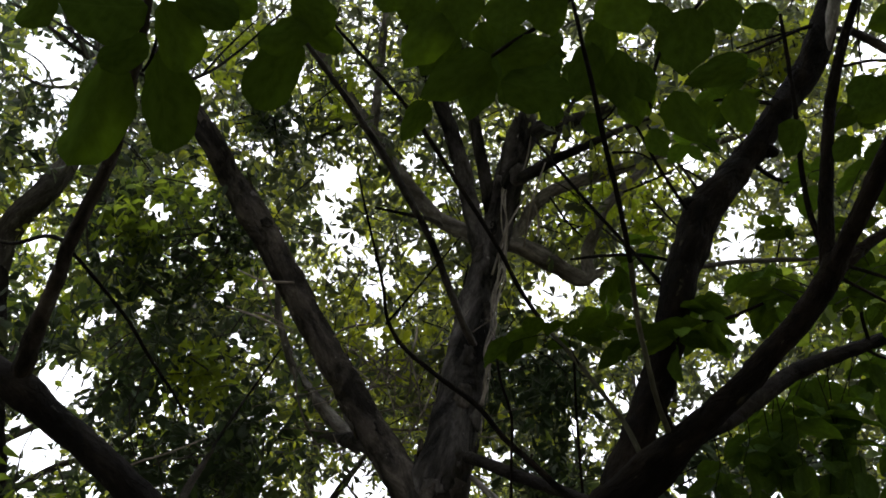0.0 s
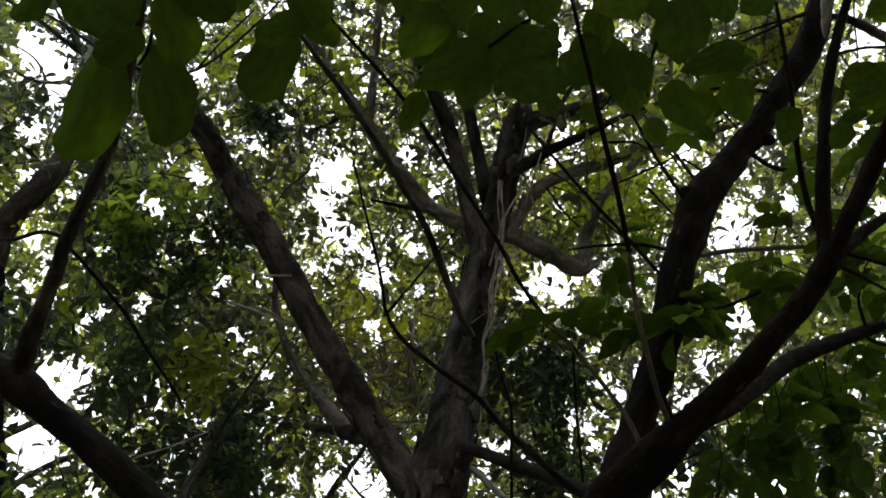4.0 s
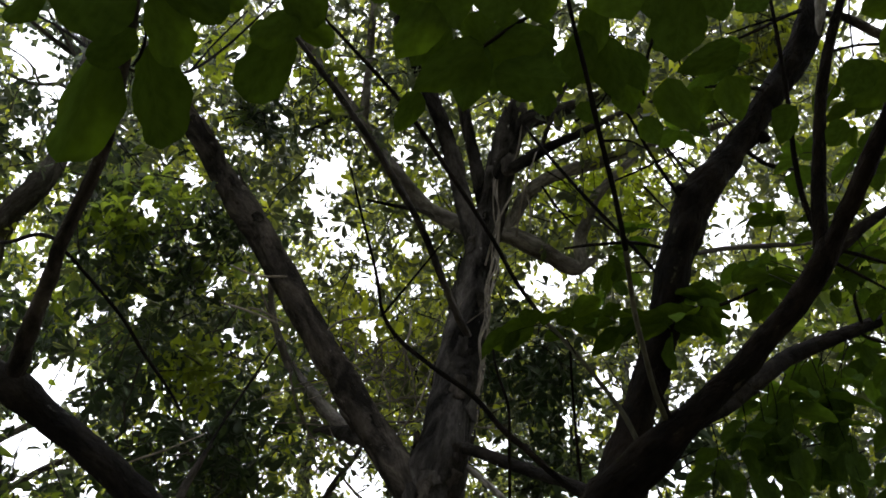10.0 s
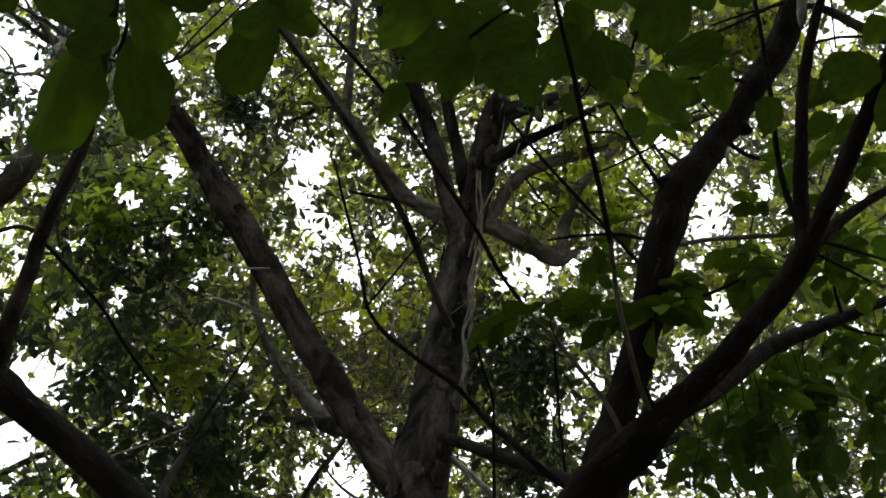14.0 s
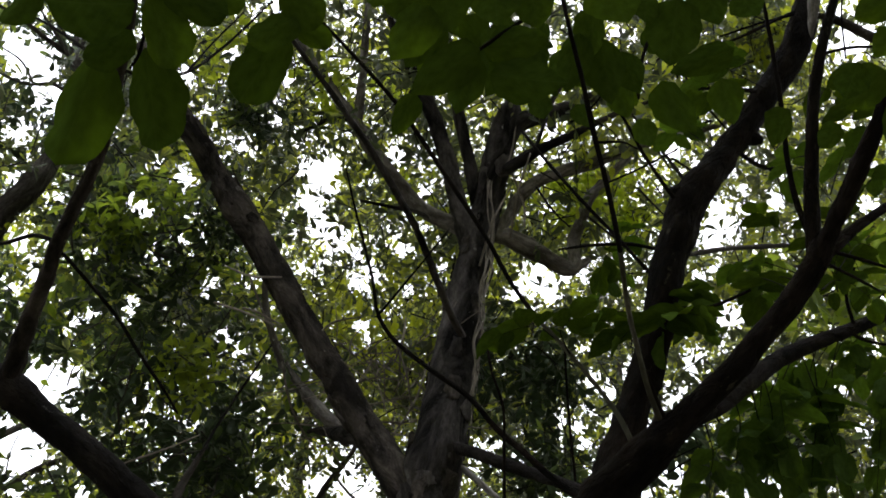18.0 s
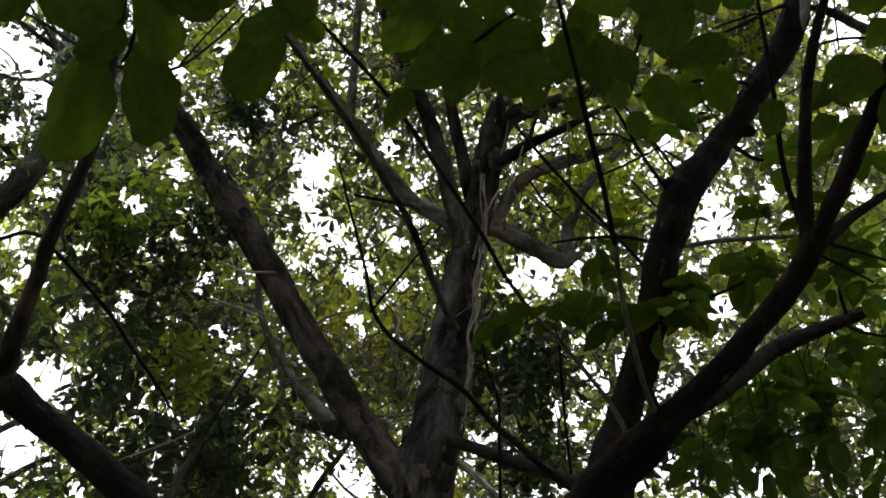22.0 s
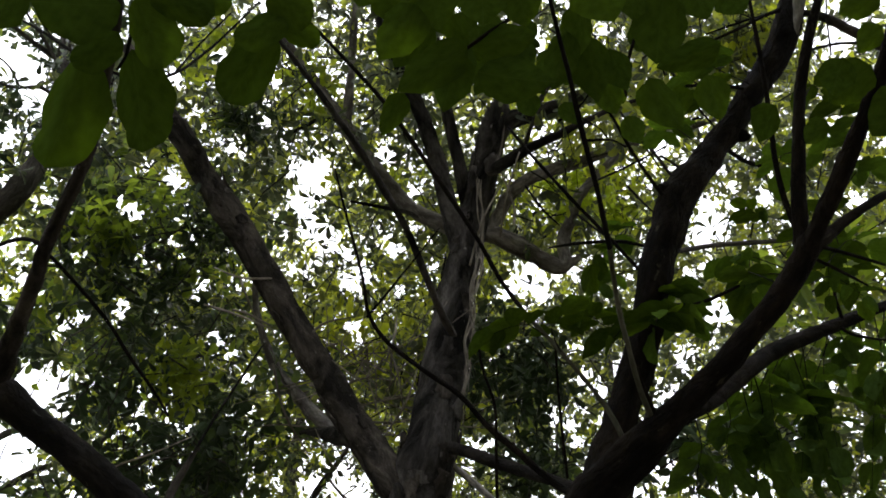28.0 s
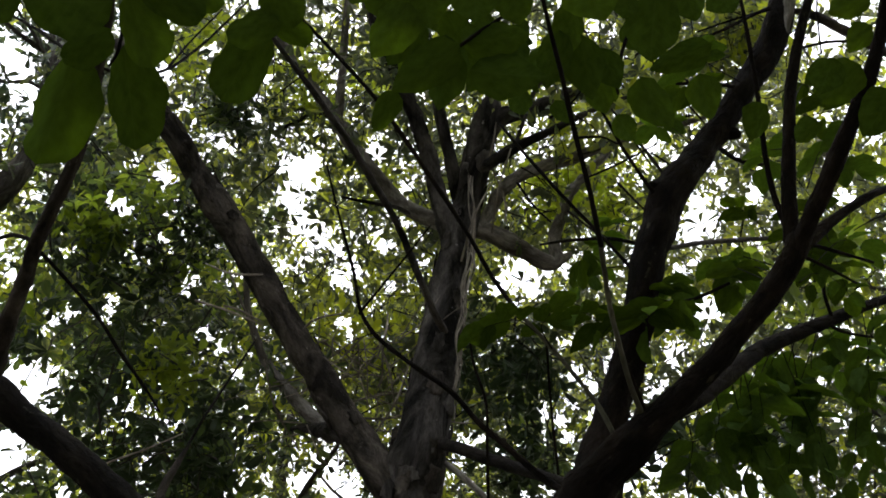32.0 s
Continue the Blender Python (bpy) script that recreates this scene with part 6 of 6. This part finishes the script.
SHOOTS.append(leafy_shoot(tree_b, (1.666, 2.671, 3.379), (1.498, 2.594, 2.827), 9, 0.121, 111, LIT))
SHOOTS.append(leafy_shoot(tree_b, (1.804, 2.693, 3.433), (1.648, 2.521, 3.083), 8, 0.103, 112, LIT))
SHOOTS.append(leafy_shoot(tree_b, (0.997, 2.430, 2.956), (1.056, 2.408, 2.578), 9, 0.121, 113, LIT))
SHOOTS.append(leafy_shoot(tree_b, (1.267, 2.586, 3.163), (1.271, 2.526, 2.590), 9, 0.121, 114, LIT))
SHOOTS.append(leafy_shoot(tree_b, (0.741, 2.198, 2.718), (0.774, 2.439, 2.539), 7, 0.103, 115, LIT))
SHOOTS.append(leafy_shoot(tree_b, (1.163, 2.580, 3.073), (0.891, 2.537, 2.576), 8, 0.103, 116, LIT))
SHOOTS.append(leafy_shoot(tree_b, (1.374, 2.610, 3.229), (1.277, 2.880, 3.111), 8, 0.103, 117, LIT))
SHOOTS.append(leafy_shoot(tree_b, (1.649, 2.672, 3.378), (1.571, 3.011, 3.268), 8, 0.103, 118, LIT))
SHOOTS.append(leafy_shoot(tree_b, (1.734, 2.658, 3.396), (1.391, 2.601, 2.656), 9, 0.121, 119, LIT))
SHOOTS.append(leafy_shoot(tree_b, (1.474, 2.619, 3.283), (1.132, 2.569, 2.535), 9, 0.121, 120, LIT))
SHOOTS.append(leafy_shoot(tree_b, (0.662, 2.360, 3.030), (0.476, 2.175, 3.039), 6, 0.120, 121, SHADY))
SHOOTS.append(leafy_shoot(tree_b, (0.687, 2.335, 3.079), (0.757, 2.092, 2.983), 6, 0.120, 122, SHADY))
SHOOTS.append(leafy_shoot(tree_b, (0.721, 2.320, 3.179), (0.790, 2.236, 3.140), 4, 0.095, 123, SHADY))
SHOOTS.append(leafy_shoot(tree_b, (0.698, 2.309, 3.127), (0.535, 2.175, 2.958), 5, 0.120, 124, SHADY))
SHOOTS.append(leafy_shoot(tree_b, (0.336, 2.148, 2.944), (0.169, 2.037, 2.890), 5, 0.120, 125, SHADY))
SHOOTS.append(leafy_shoot(tree_b, (0.372, 2.141, 2.888), (0.375, 2.092, 2.983), 4, 0.110, 127, SHADY))
SHOOTS.append(leafy_shoot(tree_b, (1.164, 1.803, 3.110), (1.350, 2.442, 3.510), 6, 0.100, 128, SHADY))
SHOOTS.append(leafy_shoot(tree_b, (1.221, 1.799, 3.147), (1.426, 2.424, 3.370), 6, 0.100, 129, SHADY))
SHOOTS.append(leafy_shoot(tree_b, (1.116, 1.823, 3.003), (1.340, 2.379, 3.266), 6, 0.090, 130, SHADY))
SHOOTS.append(leafy_shoot(tree_b, (1.103, 1.801, 3.064), (1.526, 2.485, 3.292), 6, 0.100, 133, SHADY))
SHOOTS.append(leafy_shoot(tree_b, (1.037, 1.641, 3.365), (1.266, 1.829, 3.645), 5, 0.110, 134, SHADY))
SHOOTS.append(leafy_shoot(tree_b, (1.109, 1.440, 3.200), (1.284, 1.884, 3.574), 5, 0.100, 135, SHADY))
SHOOTS.append(leafy_shoot(tree_b, (1.142, 2.178, 3.928), (0.897, 1.976, 3.781), 5, 0.130, 136, SHADY))
SHOOTS.append(leafy_shoot(tree_b, (0.948, 1.863, 2.919), (1.071, 2.391, 3.250), 6, 0.110, 137, SHADY))
SHOOTS.append(leafy_shoot(tree_b, (0.669, 2.351, 3.464), (0.531, 2.331, 3.326), 5, 0.110, 138, SHADY))
SHOOTS.append(leafy_shoot(tree_b, (0.800, 2.242, 3.115), (0.684, 2.207, 2.998), 4, 0.120, 139, SHADY))
SHOOTS.append(leafy_shoot(tree_b, (1.052, 2.451, 3.010), (1.031, 2.531, 2.664), 10, 0.103, 140, LIT))
SHOOTS.append(leafy_shoot(tree_b, (1.315, 2.586, 3.195), (1.253, 2.627, 2.705), 10, 0.103, 141, LIT))
SHOOTS.append(leafy_shoot(tree_b, (1.713, 2.664, 3.388), (1.517, 2.732, 2.651), 10, 0.103, 142, LIT))
SHOOTS.append(leafy_shoot(tree_b, (1.433, 2.632, 3.267), (1.372, 2.963, 3.167), 8, 0.086, 143, LIT))
SHOOTS.append(leafy_shoot(tree_b, (1.059, 2.044, 3.113), (1.008, 2.344, 3.370), 7, 0.099, 150, LIT))
SHOOTS.append(leafy_shoot(tree_b, (1.025, 2.022, 3.076), (1.076, 2.398, 3.254), 7, 0.089, 152, LIT))
SHOOTS.append(leafy_shoot(tree_b, (1.060, 1.940, 2.977), (1.454, 2.351, 3.220), 7, 0.085, 154, LIT))
SHOOTS.append(leafy_shoot(tree_b, (1.136, 1.973, 3.060), (1.486, 2.248, 3.333), 7, 0.100, 155, LIT))
SHOOTS.append(leafy_shoot(tree_b, (1.106, 1.808, 3.114), (1.388, 1.950, 3.416), 7, 0.087, 157, LIT))
SHOOTS.append(leafy_shoot(tree_b, (1.079, 1.767, 3.181), (1.313, 1.904, 3.518), 7, 0.102, 158, LIT))
SHOOTS.append(leafy_shoot(tree_b, (1.048, 1.702, 3.271), (1.136, 2.037, 3.496), 7, 0.103, 159, LIT))
SHOOTS.append(leafy_shoot(tree_b, (0.871, 1.966, 3.555), (0.855, 2.236, 3.881), 7, 0.099, 163, LIT))
SHOOTS.append(leafy_shoot(tree_b, (0.964, 1.939, 3.684), (0.971, 2.131, 4.074), 7, 0.107, 164, LIT))
SHOOTS.append(leafy_shoot(tree_b, (1.041, 1.853, 3.725), (1.024, 2.057, 4.114), 7, 0.090, 165, LIT))
SHOOTS.append(leafy_shoot(tree_b, (0.729, 2.261, 3.442), (0.681, 2.549, 3.593), 7, 0.088, 167, LIT))
SHOOTS.append(leafy_shoot(tree_b, (0.687, 2.269, 3.280), (0.579, 2.584, 3.408), 7, 0.100, 168, LIT))
SHOOTS.append(leafy_shoot(tree_b, (0.730, 2.230, 3.139), (0.851, 2.317, 3.223), 5, 0.090, 169, LIT))
SHOOTS.append(leafy_shoot(tree_b, (0.745, 2.266, 3.077), (0.866, 2.377, 3.125), 5, 0.085, 170, LIT))


def breeze(ob, seed, degrees, metres, step):
    """Rows in which a light wind rocks ob about its own base."""
    rng = random.Random(seed)
    spot, turn = ob.location.copy(), ob.matrix_basis.to_quaternion()
    ph = [rng.uniform(0, 6.28) for _ in range(5)]
    rows, t = [], 0.0
    while t <= 32.0:
        gust = 0.6 + 0.4 * math.sin(0.35 * t + ph[0])
        a = gust * math.sin(2.3 * t + ph[1]) + 0.4 * math.sin(4.1 * t + ph[2])
        b = gust * math.sin(1.9 * t + ph[3]) + 0.4 * math.sin(3.7 * t + ph[4])
        move = Vector((metres * a, 0.5 * metres * b, 0.5 * metres * b))
        rock = Euler((radians(degrees * a), radians(degrees * b), radians(0.6 * degrees * a))).to_matrix().to_4x4()
        rows.append((t, Matrix.Translation(spot + move) @ rock @ turn.to_matrix().to_4x4()))
        t += step
    return rows


def motions():
    for i, ob in enumerate(SHOOTS):
        walk(ob, breeze(ob, 300 + i, 2.2, 0.0, 0.5))
    for i, ob in enumerate(NEAR):
        walk(ob, breeze(ob, 500 + i, 2.0, 0.0, 0.5))
    for i, ob in enumerate(CROWNS):
        walk(ob, breeze(ob, 700 + i, 0.0, 0.008, 0.5))


motions()
